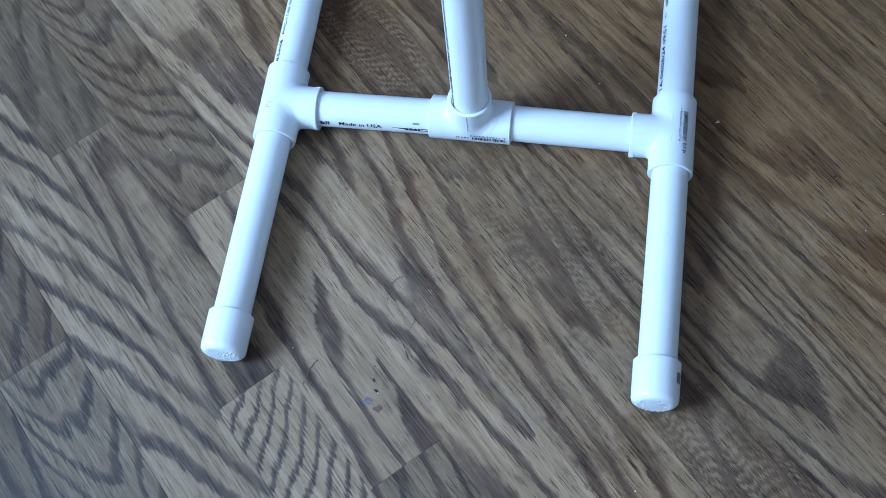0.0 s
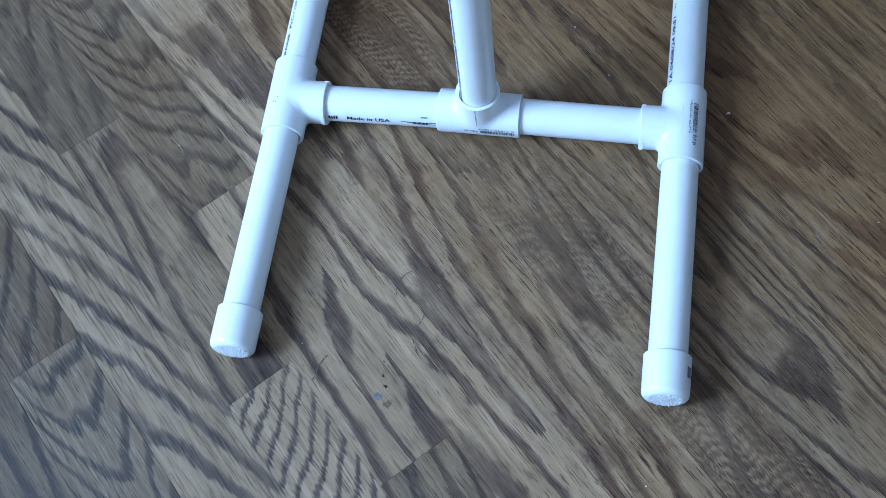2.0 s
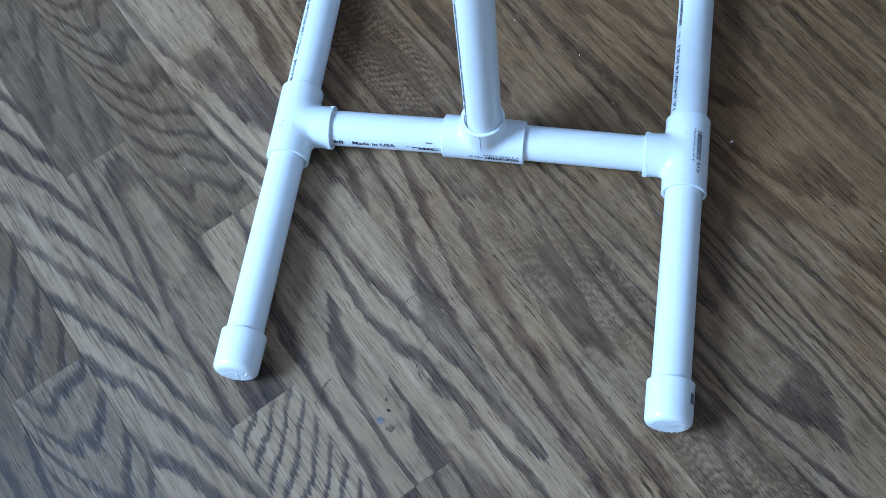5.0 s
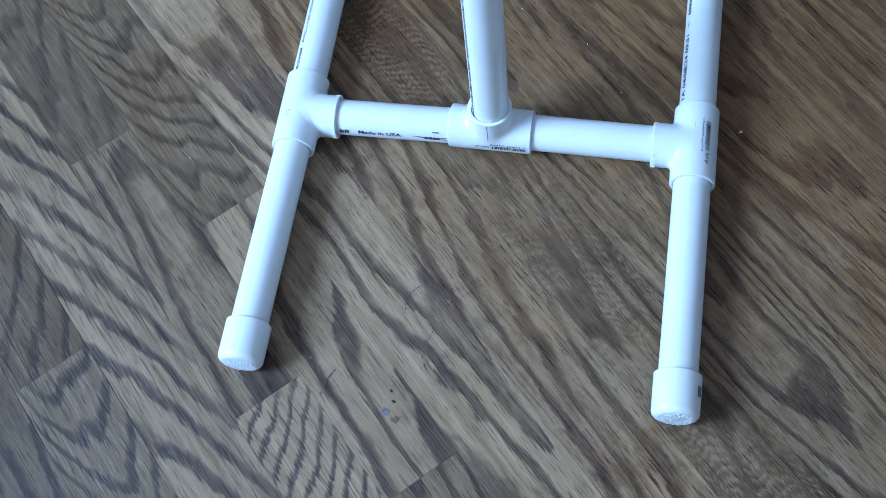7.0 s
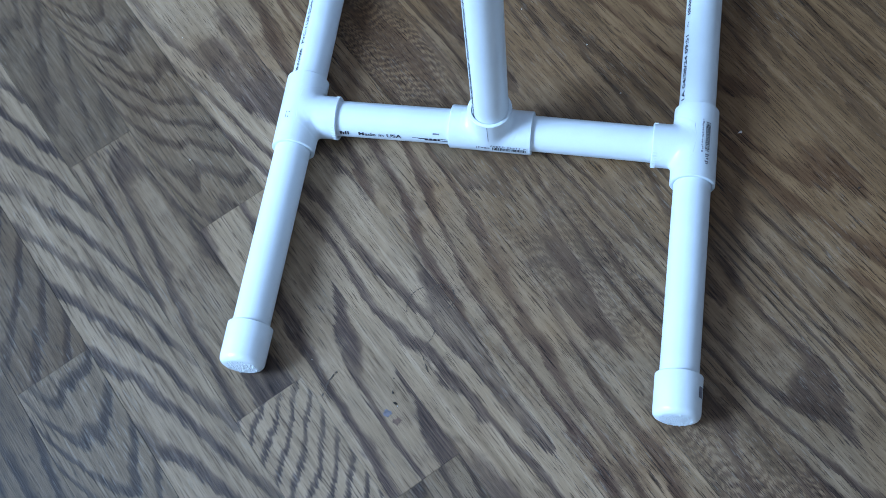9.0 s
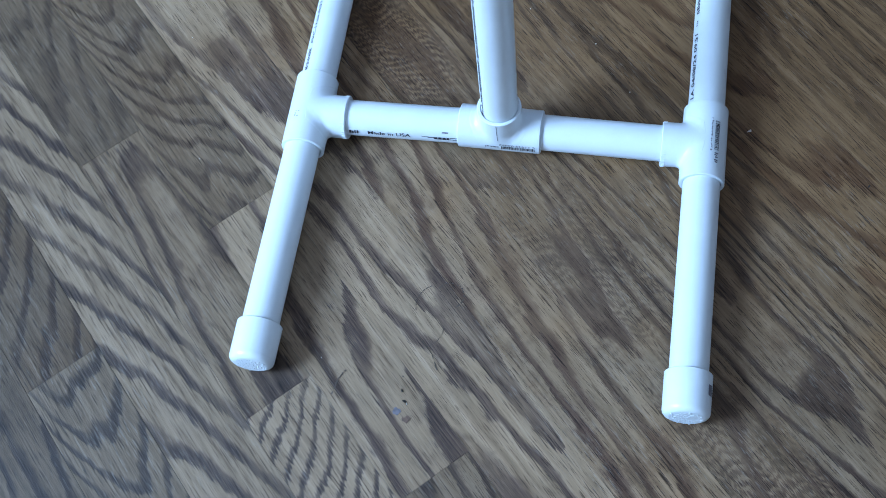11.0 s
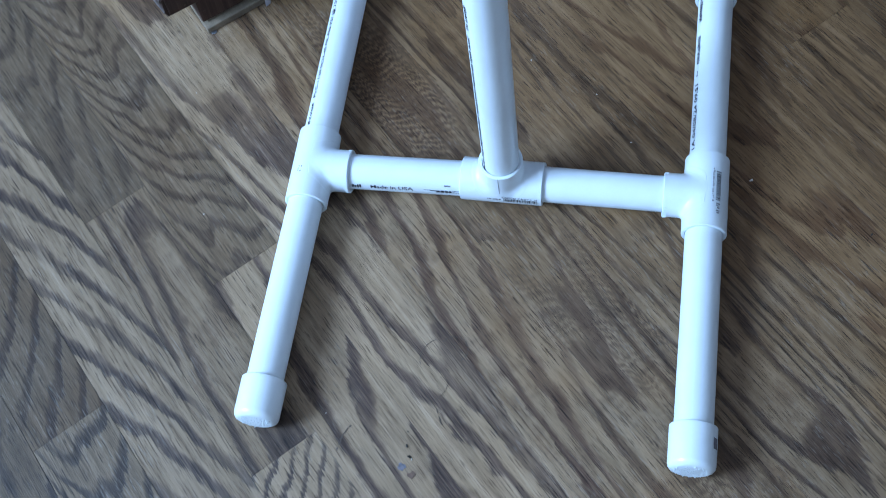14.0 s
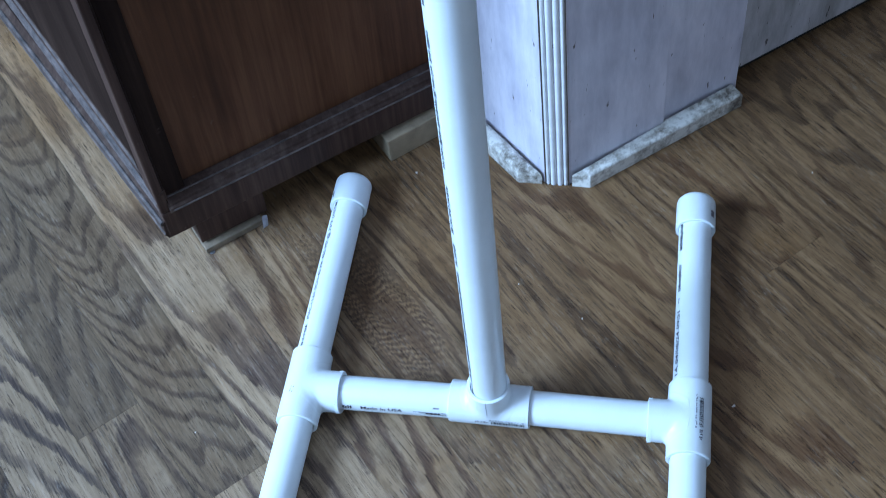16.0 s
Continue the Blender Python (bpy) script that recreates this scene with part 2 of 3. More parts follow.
# near-black that stands in for shade in gaps; the subfloor has it too
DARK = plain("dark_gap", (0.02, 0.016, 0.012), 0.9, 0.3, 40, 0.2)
CRUMB = plain("pale_crumb", (0.72, 0.68, 0.62), 0.8, 0.1, 200, 0.2)
GRIT = plain("dark_grit", (0.035, 0.028, 0.022), 0.8, 0.2, 200, 0.2)
STAIN = plain("brown_stain", (0.075, 0.052, 0.036), 0.6, 0.4, 200, 0.2)
STEEL = plain("nail_steel", (0.25, 0.25, 0.27), 0.4, 0.2, 200, 0.1, metal=1.0)


# ---- mesh helpers ----
def linked(name, bm, mat, smooth=False):
    me = bpy.data.meshes.new(name)
    bm.normal_update()
    bm.to_mesh(me)
    bm.free()
    me.materials.append(mat)
    if smooth:
        me.shade_smooth()
        me.set_sharp_from_angle(angle=radians(38))
    return new(name, me)


def part(name, bm, mat, parent, label="", smooth=False):
    ob = linked(name, bm, mat, smooth)
    ob.parent = parent
    return tagged(ob, label)


def thing(name, label, category, group="", kind="", at=None):
    ob = new(name)
    ob.empty_display_size = 0.05
    if at is not None:
        ob.matrix_world = at
    return tagged(ob, label, category, group, kind)


def add_box(bm, lo, hi, bevel=0.0):
    """A bevelled box between two corners."""
    size = [b - a for a, b in zip(lo, hi)]
    mid = [(a + b) / 2 for a, b in zip(lo, hi)]
    r = bmesh.ops.create_cube(bm, size=1.0, matrix=Matrix.LocRotScale(mid, None, size))
    if bevel:
        edges = list({e for v in r["verts"] for e in v.link_edges})
        bmesh.ops.bevel(bm, geom=edges, offset=bevel, segments=2, affect="EDGES", profile=0.5)
    return bm


def box(lo, hi, bevel=0.0):
    return add_box(bmesh.new(), lo, hi, bevel)


def add_lathe(bm, outline, turns=48, m=Matrix(), close=False):
    """A solid of revolution about x from (x, radius) pairs."""
    rings = []
    for x, r in outline:
        if r < 1e-6:
            rings.append([bm.verts.new(m @ Vector((x, 0, 0)))])
        else:
            rings.append([bm.verts.new(m @ Vector((x, r * math.cos(2 * math.pi * k / turns), r * math.sin(2 * math.pi * k / turns)))) for k in range(turns)])
    for a, b in zip(rings, rings[1:]):
        for k in range(turns):
            j = (k + 1) % turns
            if len(a) == 1:
                bm.faces.new((a[0], b[k], b[j]))
            elif len(b) == 1:
                bm.faces.new((a[k], b[0], a[j]))
            else:
                bm.faces.new((a[k], b[k], b[j], a[j]))
    return bm


def add_sweep(bm, profile, length, m=Matrix()):
    """A profile of (y, z) pairs pushed along x, with closed ends."""
    a = [bm.verts.new(m @ Vector((0, y, z))) for y, z in profile]
    b = [bm.verts.new(m @ Vector((length, y, z))) for y, z in profile]
    n = len(profile)
    for k in range(n):
        j = (k + 1) % n
        bm.faces.new((a[k], b[k], b[j], a[j]))
    bm.faces.new(list(reversed(a)))
    bm.faces.new(b)
    return bm


# ---- floor and room shell ----
floor = thing("floor", "worn varnished oak strip floor with strong dark grain", "floor", kind="structure", at=ROOM)
WEST, EAST, SOUTH, NORTH = -2.7, 2.2, -1.8, 2.2
ROOM_TOP = 3.0
part("subfloor", box((WEST, SOUTH, -0.06), (EAST, NORTH, -0.019)), DARK, floor)

room_shell = (("wall_south", (WEST - 0.15, SOUTH - 0.15, 0.0), (EAST + 0.15, SOUTH, ROOM_TOP)),
              ("wall_east", (EAST, SOUTH, 0.0), (EAST + 0.15, NORTH, ROOM_TOP)),
              ("wall_north", (WEST - 0.15, NORTH, 0.0), (EAST + 0.15, NORTH + 0.15, ROOM_TOP)))
for nm, lo, hi in room_shell:
    w = linked(nm, box(lo, hi), PLASTER)
    w.matrix_world = ROOM
    tagged(w, "plain pale plastered room wall", "wall", kind="structure")
bm = bmesh.new()
for lo, hi in (((WEST - 0.15, SOUTH, 0), (WEST, 0.15, ROOM_TOP)), ((WEST - 0.15, 1.55, 0), (WEST, NORTH, ROOM_TOP)),
               ((WEST - 0.15, 0.15, 0), (WEST, 1.55, 1.35)), ((WEST - 0.15, 0.15, 2.75), (WEST, 1.55, ROOM_TOP))):
    add_box(bm, lo, hi)
w = linked("wall_west", bm, PLASTER)
w.matrix_world = ROOM
tagged(w, "plain plastered wall with a window opening", "wall", kind="structure")
w = linked("ceiling", box((WEST - 0.15, SOUTH - 0.15, ROOM_TOP), (EAST + 0.15, NORTH + 0.15, ROOM_TOP + 0.1)), CEILING)
w.matrix_world = ROOM
tagged(w, "plain white painted ceiling", "ceiling", kind="structure")


# ---- pipe stand ----
PIPE_R, HUB_R, AXIS_Z, HALF = 0.0167, 0.0203, 0.0206, 0.0385
CROSS_Y = -0.0021
LEFT_X, RIGHT_X = -0.1830, 0.1865


def pipe(length):
    bm = bmesh.new()
    inner = PIPE_R - 0.0034
    return add_lathe(bm, [(0, inner), (0, PIPE_R - 0.0004), (0.0004, PIPE_R), (length * 0.33, PIPE_R), (length * 0.66, PIPE_R),
                          (length - 0.0004, PIPE_R), (length, PIPE_R - 0.0004), (length, inner), (length * 0.5, inner), (0, inner)])


def add_hub(bm, m, start):
    """A socket from start out to HALF along x, with an eased mouth."""
    add_lathe(bm, [(start, HUB_R), (HALF - 0.0006, HUB_R), (HALF, HUB_R - 0.0006),
                   (HALF, PIPE_R + 0.0006), (HALF - 0.004, PIPE_R - 0.0002)], 56, m)


def union_gap(p, k=0.0052):
    """Distance to the smooth union of a run along x and a branch along y."""
    d1 = math.hypot(p.y, p.z) - HUB_R
    d2 = math.hypot(p.x, p.z) - HUB_R
    k = max(k * min(p.y / 0.012, 1.0), 1e-5)
    h = max(k - abs(d1 - d2), 0.0) / k
    return min(d1, d2) - h * h * k / 4


def rounded(p):
    for _ in range(6):
        d, e = union_gap(p), 0.00005
        g = Vector([(union_gap(p + Vector(v) * e) - d) / e for v in ((1, 0, 0), (0, 1, 0), (0, 0, 1))])
        if g.length > 1e-4:
            p = p - g * (d / g.length_squared)
    return p


def tee():
    """Run along x, branch along y; the branch flares into the run along the run's axis."""
    bm = bmesh.new()
    add_lathe(bm, [(-HALF + 0.006, HUB_R), (HALF - 0.006, HUB_R)], 56)
    add_hub(bm, Matrix(), HALF - 0.006)
    add_hub(bm, Matrix.Rotation(math.pi, 4, "Z"), HALF - 0.006)
    turn = Matrix.Rotation(math.pi / 2, 4, "Z")
    add_hub(bm, turn, HALF - 0.006)
    # the skirt spreads on the run, then climbs the branch; a smooth union rounds the crotch
    turns, rows = 56, []
    for i in range(16):
        ring = []
        for k in range(turns):
            a = 2 * math.pi * (k + 0.0001) / turns
            c, s = math.cos(a), math.sin(a)
            base_y = HUB_R * abs(c)
            if i < 6:
                t = (1 - i / 6) * (0.009 + 0.007 * (1 - abs(c))) * min(1.0, abs(c) / 0.12)
                p = Vector((HUB_R * c + math.copysign(t, c), base_y, HUB_R * s))
            else:
                q = ((i - 6) / 9) ** 1.3
                p = Vector((HUB_R * c, base_y + (HALF - 0.006 - base_y) * q, HUB_R * s))
            if i < 15:
                p = rounded(p)
                out = Vector((0, p.y, p.z)).normalized()
                p = p + out * (-0.0004 * abs(c) if i == 0 else 0.00016 if i < 7 else 0.0)
            ring.append(bm.verts.new(p))
        rows.append(ring)
    for a, b in zip(rows, rows[1:]):
        for k in range(turns):
            j = (k + 1) % turns
            bm.faces.new((a[k], a[j], b[j], b[k]))
    bmesh.ops.remove_doubles(bm, verts=bm.verts, dist=0.00002)
    bmesh.ops.recalc_face_normals(bm, faces=bm.faces)
    return bm


def knurl():
    """Fine ribs round the lower half of the branch mouth."""
    bm = bmesh.new()
    for k in range(34):
        a = math.pi + math.pi * (k + 0.5) / 34 * 1.5 - 0.25 * math.pi
        m = Matrix.Translation((HUB_R * math.cos(a), HALF - 0.0024, HUB_R * math.sin(a))) @ Matrix.Rotation(-a, 4, "Y")
        bmesh.ops.create_cube(bm, size=1.0, matrix=m @ Matrix.Diagonal((0.0009, 0.0034, 0.0009, 1)))
    return bm


CAP_LEN = 0.0385


def cap():
    """Mouth at x = 0, closed end at CAP_LEN."""
    bm = bmesh.new()
    L, R = CAP_LEN, HUB_R
    add_lathe(bm, [(0.003, PIPE_R - 0.0002), (0, PIPE_R + 0.0006), (0, R - 0.0005), (0.0006, R), (L - 0.006, R - 0.0002), (L - 0.0034, R - 0.0008),
                   (L - 0.0014, R - 0.0024), (L - 0.0004, R - 0.0042), (L, R - 0.0058), (L, 0)], 56)
    return bm


def cap_stipple(rng):
    """Raised pebbling on the closed end."""
    bm = bmesh.new()
    for _ in range(150):
        r, a = (HUB_R - 0.0055) * math.sqrt(rng.random()), rng.random() * 2 * math.pi
        s = rng.uniform(0.0004, 0.0010)
        m = Matrix.LocRotScale((CAP_LEN, r * math.cos(a), r * math.sin(a)), None, (s * 0.7, s, s * rng.uniform(0.8, 1.8)))
        bmesh.ops.create_icosphere(bm, subdivisions=1, radius=1.0, matrix=m)
    return bm


stand = thing("pipe_stand", "white plastic pipe stand with H-shaped base on the oak floor", "stand")


def place(ob, m):
    ob.matrix_local = m
    return ob


def along(x, y, z, direction):
    """The pose whose local x runs along a direction."""
    return Matrix.Translation((x, y, z)) @ Vector(direction).to_track_quat("X", "Z").to_matrix().to_4x4()


INSERT = 0.026
RIGHT_LEAN = radians(0.9)
SKEW = 0.0040     # the left end of the crossbar sits nearer
left_base = Matrix.Translation((LEFT_X - 0.0010, CROSS_Y - SKEW, AXIS_Z)) @ Matrix.Rotation(radians(0.8), 4, "Z")
right_base = Matrix.Translation((RIGHT_X, CROSS_Y, AXIS_Z)) @ Matrix.Rotation(RIGHT_LEAN, 4, "Z")
FRONT_L, BACK_L, FRONT_R, BACK_R = -0.2554, 0.2606, -0.2574, 0.2611

tee_l = place(part("side_tee", tee(), FITTING, stand, "white slip tee fitting", True), left_base @ Matrix.Rotation(-math.pi / 2, 4, "Z"))
tee_r = place(part("side_tee", tee(), FITTING, stand, "white slip tee fitting with printed barcode", True), right_base @ Matrix.Rotation(math.pi / 2, 4, "Z"))
for t in (tee_l, tee_r):
    tagged(part("knurl", knurl(), FITTING, t, "fine moulded grip ribs"), kind="stuff")
centre_turn = Matrix.Translation((0, CROSS_Y, AXIS_Z)) @ Matrix.Rotation(math.pi / 2, 4, "X")
centre_tee = place(part("centre_tee", tee(), FITTING, stand, "white slip tee fitting with printed barcode", True), centre_turn)

cross_left = along(0, CROSS_Y, AXIS_Z, (-LEFT_X, SKEW, 0))
for a, b, m in ((LEFT_X, 0.0, cross_left), (0.0, RIGHT_X, Matrix.Translation((0, CROSS_Y, AXIS_Z)))):
    place(part("crossbar", pipe(b - a - 2 * HALF + 2 * INSERT), PVC, stand, "", True), m @ Matrix.Translation((a + HALF - INSERT, 0, 0)))
rng = random.Random(4)
for base, front, back, slack in ((left_base, FRONT_L, BACK_L, -0.7), (right_base, FRONT_R, BACK_R, 0.0)):
    for sign, end in ((-1, front), (1, back)):
        length = abs(end) - CAP_LEN - HALF + 2 * INSERT
        turn = Matrix.Rotation(math.copysign(math.pi / 2, sign) + (radians(slack) if sign < 0 else 0.0), 4, "Z")
        place(part("leg", pipe(length), PVC, stand, "", True), base @ turn @ Matrix.Translation((HALF - INSERT, 0, 0)))
        c = place(part("end_cap", cap(), FITTING, stand, "white slip cap with pebbled end", True),
                  base @ turn @ Matrix.Translation((abs(end) - CAP_LEN, 0, 0)))
        part("stipple", cap_stipple(rng), FITTING, c)
STEM_LEN = 0.72
STEM_DIR = (0.015, 0.006, 1)
place(part("upright", pipe(STEM_LEN), PVC, stand, "tall white upright pipe", True), along(0, CROSS_Y, AXIS_Z + HALF - INSERT, STEM_DIR))


# ---- printing on the pipes and fittings ----
def glyphs(text, height, width):
    """Flat letters as triangles: x from 0 to width, y centred, scaled to the given size."""
    cu = bpy.data.curves.new("lettering", "FONT")
    cu.body, cu.resolution_u, cu.offset = text, 3, 0.012
    ob = new("lettering", cu)
    bpy.context.view_layer.update()
    me = bpy.data.meshes.new_from_object(ob.evaluated_get(bpy.context.evaluated_depsgraph_get()))
    bpy.data.objects.remove(ob)
    bm = bmesh.new()
    bm.from_mesh(me)
    bmesh.ops.triangulate(bm, faces=bm.faces)
    xs, ys = [v.co.x for v in bm.verts], [v.co.y for v in bm.verts]
    for v in bm.verts:
        v.co.x = (v.co.x - min(xs)) / (max(xs) - min(xs)) * width
        v.co.y = ((v.co.y - min(ys)) / (max(ys) - min(ys)) - 0.5) * height
        v.co.z = 0
    return bm


def strips(spans, height):
    """Plain bars: (from, to, share of the height, shift)."""
    bm = bmesh.new()
    for a, b, share, lift in spans:
        h = height * share / 2
        n = max(2, int(h * 2 / 0.0015) + 1)
        for k in range(n):
            y0, y1 = lift - h + 2 * h * k / n, lift - h + 2 * h * (k + 1) / n
            bm.faces.new([bm.verts.new((x, y, 0)) for x, y in ((a, y0), (b, y0), (b, y1), (a, y1))])
    return bm


def wrapped(bm, radius, angle):
    """Bends flat lettering round the x axis; angle 0 is local +z, growing towards +y."""
    for v in bm.verts:
        a = angle + v.co.y / radius
        r = radius + 0.0004
        v.co = Vector((v.co.x, r * math.sin(a), r * math.cos(a)))
    return bm


def dashes(rng, a, b, word=(0.004, 0.012), gap=(0.001, 0.004), tall=(0.5, 1.0)):
    out, x = [], a
    while x < b:
        n = x + rng.uniform(*word)
        k = x
        while k < n:
            w = rng.uniform(0.0008, 0.0018)
            out.append((k, min(k + w, b), rng.uniform(*tall), rng.uniform(-0.0004, 0.0004)))
            k += w + rng.uniform(0.0005, 0.0010)
        x = n + rng.uniform(*gap)
    return [q for q in out if q[1] > q[0]]


rng = random.Random(21)
cross_frame = Matrix.Translation((0, CROSS_Y, AXIS_Z))


def print_on(bm, radius, angle, m, mat=INK, label="", flip=False):
    if flip:
        for v in bm.verts:
            v.co.x, v.co.y = -v.co.x, -v.co.y
    return place(part("printing", wrapped(bm, radius, angle), mat, stand, label), m)


# crossbar: local y of the wrap grows away from the reader, so letters stand upright towards +z
def shifted(bm, dx):
    bmesh.ops.translate(bm, verts=bm.verts, vec=(dx, 0, 0))
    return bm


print_on(shifted(glyphs("Made in USA", 0.0043, 0.041), -0.1245), PIPE_R, -radians(79), cross_left, label="black printed words on the pipe")
print_on(strips([(-0.1425, -0.1405, 0.9, 0), (-0.1400, -0.1385, 0.8, -0.0006), (-0.1375, -0.1362, 1, 0), (-0.1352, -0.1338, 0.95, 0)], 0.0045), PIPE_R, -radians(80), cross_left)
print_on(strips([(-0.073, -0.066, 0.12, 0.0012), (-0.067, -0.060, 0.25, 0.0006), (-0.062, -0.0395, 0.18, -0.0012), (-0.061, -0.058, 0.6, 0), (-0.057, -0.054, 0.7, 0),
                 (-0.053, -0.050, 0.6, 0), (-0.049, -0.047, 0.7, 0), (-0.046, -0.0395, 0.18, 0.0012)], 0.0042), PIPE_R, -radians(82), cross_left)
print_on(strips([(-0.0535, -0.0475, 1.0, 0)], 0.0014), PIPE_R, -radians(58), cross_left, GREY_INK)
# left back leg: local x runs along +y of the stand
leg_l = left_base @ Matrix.Rotation(math.pi / 2, 4, "Z")
leg_r = right_base @ Matrix.Rotation(math.pi / 2, 4, "Z")
A_L, A_R = radians(36), radians(57)
print_on(strips(dashes(rng, 0.041, 0.066, (0.02, 0.03), (0.001, 0.002), (0.3, 0.9)), 0.0042), PIPE_R, A_L, leg_l)
print_on(shifted(glyphs("PVC-1120 SCH-40 PR 450 PSI @ 73\u00b0F (ASTM", 0.0046, BACK_L - CAP_LEN - 0.0735), 0.0725), PIPE_R, A_L, leg_l, label="black printed pipe grade and pressure")
# right back leg
print_on(shifted(glyphs("1A 04/08/24 09:51", 0.0043, 0.0720), 0.0445), PIPE_R, A_R, leg_r, label="black printed date code")
print_on(strips(dashes(rng, 0.126, 0.133, tall=(0.3, 0.5)), 0.0040), PIPE_R, A_R, leg_r, GREY_INK)
print_on(strips(dashes(rng, 0.140, 0.172, (0.03, 0.04), (0.001, 0.002), (0.7, 1.0)), 0.0045), PIPE_R, A_R, leg_r)
print_on(strips(dashes(rng, 0.190, BACK_R - CAP_LEN, (0.03, 0.04), (0.001, 0.002), (0.7, 1.0)), 0.0045), PIPE_R, A_R, leg_r)
# upright: local x runs up, angle counted round the pipe
stem_frame = along(0, CROSS_Y, AXIS_Z, STEM_DIR)
up_axis = (stem_frame.to_3x3() @ Vector((0, 0, 1)))
side_axis = (stem_frame.to_3x3() @ Vector((0, 1, 0)))
facing = Vector((-0.81, -0.59, 0))
stem_angle = math.atan2(facing.dot(side_axis), facing.dot(up_axis))
for a, b in ((0.036, 0.235), (0.245, 0.275), (0.288, 0.345), (0.365, 0.50), (0.52, 0.60)):
    print_on(strips(dashes(rng, a, b, (0.005, 0.02)), 0.0040), PIPE_R, stem_angle, stem_frame)
part("seam", box((-0.00016, CROSS_Y - HUB_R - 0.0002, AXIS_Z + 0.012), (0.00016, CROSS_Y - HUB_R + 0.001, AXIS_Z + HALF - 0.001)), GREY_INK, stand, "thin grey moulding seam")
for m0 in (0.0125, 0.027):
    print_on(strips([(m0, m0 + 0.0006, 1.0, 0)], 0.0020), PIPE_R, radians(20), leg_r, GREY_INK)
# barcodes and small print on the fittings
def barcode(rng, a, b):
    out, x = [], a
    while x < b:
        w = rng.choice((0.0003, 0.0006, 0.0009))
        out.append((x, min(x + w, b), 1.0, 0.0))
        x += w + rng.choice((0.0003, 0.0005, 0.0008))
    return out


run_r = right_base @ Matrix.Rotation(math.pi / 2, 4, "Z")
print_on(strips(barcode(rng, -0.012, 0.018), 0.0046), HUB_R, -radians(29), run_r, INK, "printed barcode")
print_on(strips(dashes(rng, -0.025, -0.0145, (0.002, 0.004), (0.001, 0.002), (0.4, 0.9)), 0.0042), HUB_R, -radians(29), run_r, GREY_INK)
print_on(strips(dashes(rng, -0.014, 0.020, (0.002, 0.005), (0.001, 0.003), (0.4, 0.7)), 0.0022), HUB_R, -radians(15), run_r, GREY_INK)
print_on(shifted(glyphs("6 11942 03893", 0.0021, 0.0330), -0.0345), HUB_R + 0.0009, -radians(75), cross_frame, GREY_INK, "small printed product code", True)
print_on(strips(barcode(rng, 0.003, 0.0345), 0.0042), HUB_R, -radians(88), cross_frame, INK, "printed barcode")
print_on(strips(dashes(rng, -0.012, 0.001, (0.002, 0.004), (0.001, 0.002), (0.5, 0.9)), 0.0028), HUB_R, -radians(86), cross_frame, GREY_INK)
print_on(strips([(-0.009, -0.0078, 1, 0), (-0.014, -0.0128, 1, 0.0008), (-0.0085, -0.0075, 0.8, 0.003), (-0.0135, -0.012, 0.8, 0.0034), (-0.0112, -0.010, 0.7, 0.0034)], 0.0011), HUB_R, radians(16),
         left_base @ Matrix.Rotation(math.pi / 2, 4, "Z"), GREY_INK)
print_on(strips([(-0.2395, -0.2300, 1.0, 0)], 0.0060), HUB_R, -radians(60), leg_r, GREY_INK, "grey printed patch on the cap")
print_on(strips([(0.2320, 0.2400, 1.0, 0)], 0.0050), HUB_R, -radians(52), leg_r, GREY_INK, "grey printed patch on the cap")
print_on(strips([(0.2280, 0.2350, 0.8, 0.0)], 0.0030), HUB_R, radians(52), leg_l, GREY_INK)


# ---- partition, door and cabinet ----
def frame_at(v, a):
    return Matrix.Translation((v.x, v.y, 0)) @ Matrix.Rotation(a, 4, "Z")


def prism(points, z0, z1, bevel=0.0):
    """A plan outline raised from z0 to z1, with eased top edges."""
    bm = bmesh.new()
    lo = [bm.verts.new((x, y, z0)) for x, y in points]
    hi = [bm.verts.new((x, y, z1)) for x, y in points]
    n = len(points)
    bm.faces.new(list(reversed(lo)))
    top = bm.faces.new(hi)
    for k in range(n):
        j = (k + 1) % n
        bm.faces.new((lo[k], lo[j], hi[j], hi[k]))
    if bevel:
        bmesh.ops.bevel(bm, geom=list(top.edges), offset=bevel, segments=3, affect="EDGES", profile=0.5)
    bmesh.ops.recalc_face_normals(bm, faces=bm.faces)
    return bm


WALL_TOP = ROOM_TOP
FOOT_L, FOOT_R = turned(0.2145, 0.1890), turned(0.2315, 0.1725)
right_frame, left_frame = frame_at(FOOT_R, WALL_TURN), frame_at(FOOT_L, SIDE_TURN)


def set_piece(name, bm, mat, m, label, category):
    ob = linked(name, bm, mat)
    ob.matrix_world = m
    return tagged(ob, label, category, kind="structure")


set_piece("wall_partition", box((0.003, 0.0, 0.0), (0.1275, 0.05, WALL_TOP), 0.001), WALL_PAINT, right_frame, "scuffed white painted partition wall", "wall")
set_piece("wall_panel", box((0.1278, 0.007, 0.0040), (0.2340, 0.05, WALL_TOP), 0.001), WALL_PAINT, right_frame, "scuffed white painted wall panel", "wall")
# near-black block added as the shade below the wall panel
set_piece("wall_shade", box((0.10, 0.012, 0.0), (0.2200, 0.055, 0.0230)), DARK, right_frame, "dark block standing in for the shade under the wall panel", "wall")
set_piece("wall_return", box((0.003, -0.05, 0.0), (0.26, 0.0, WALL_TOP), 0.001), WALL_PAINT, left_frame, "white painted wall return beside the cabinet", "wall")
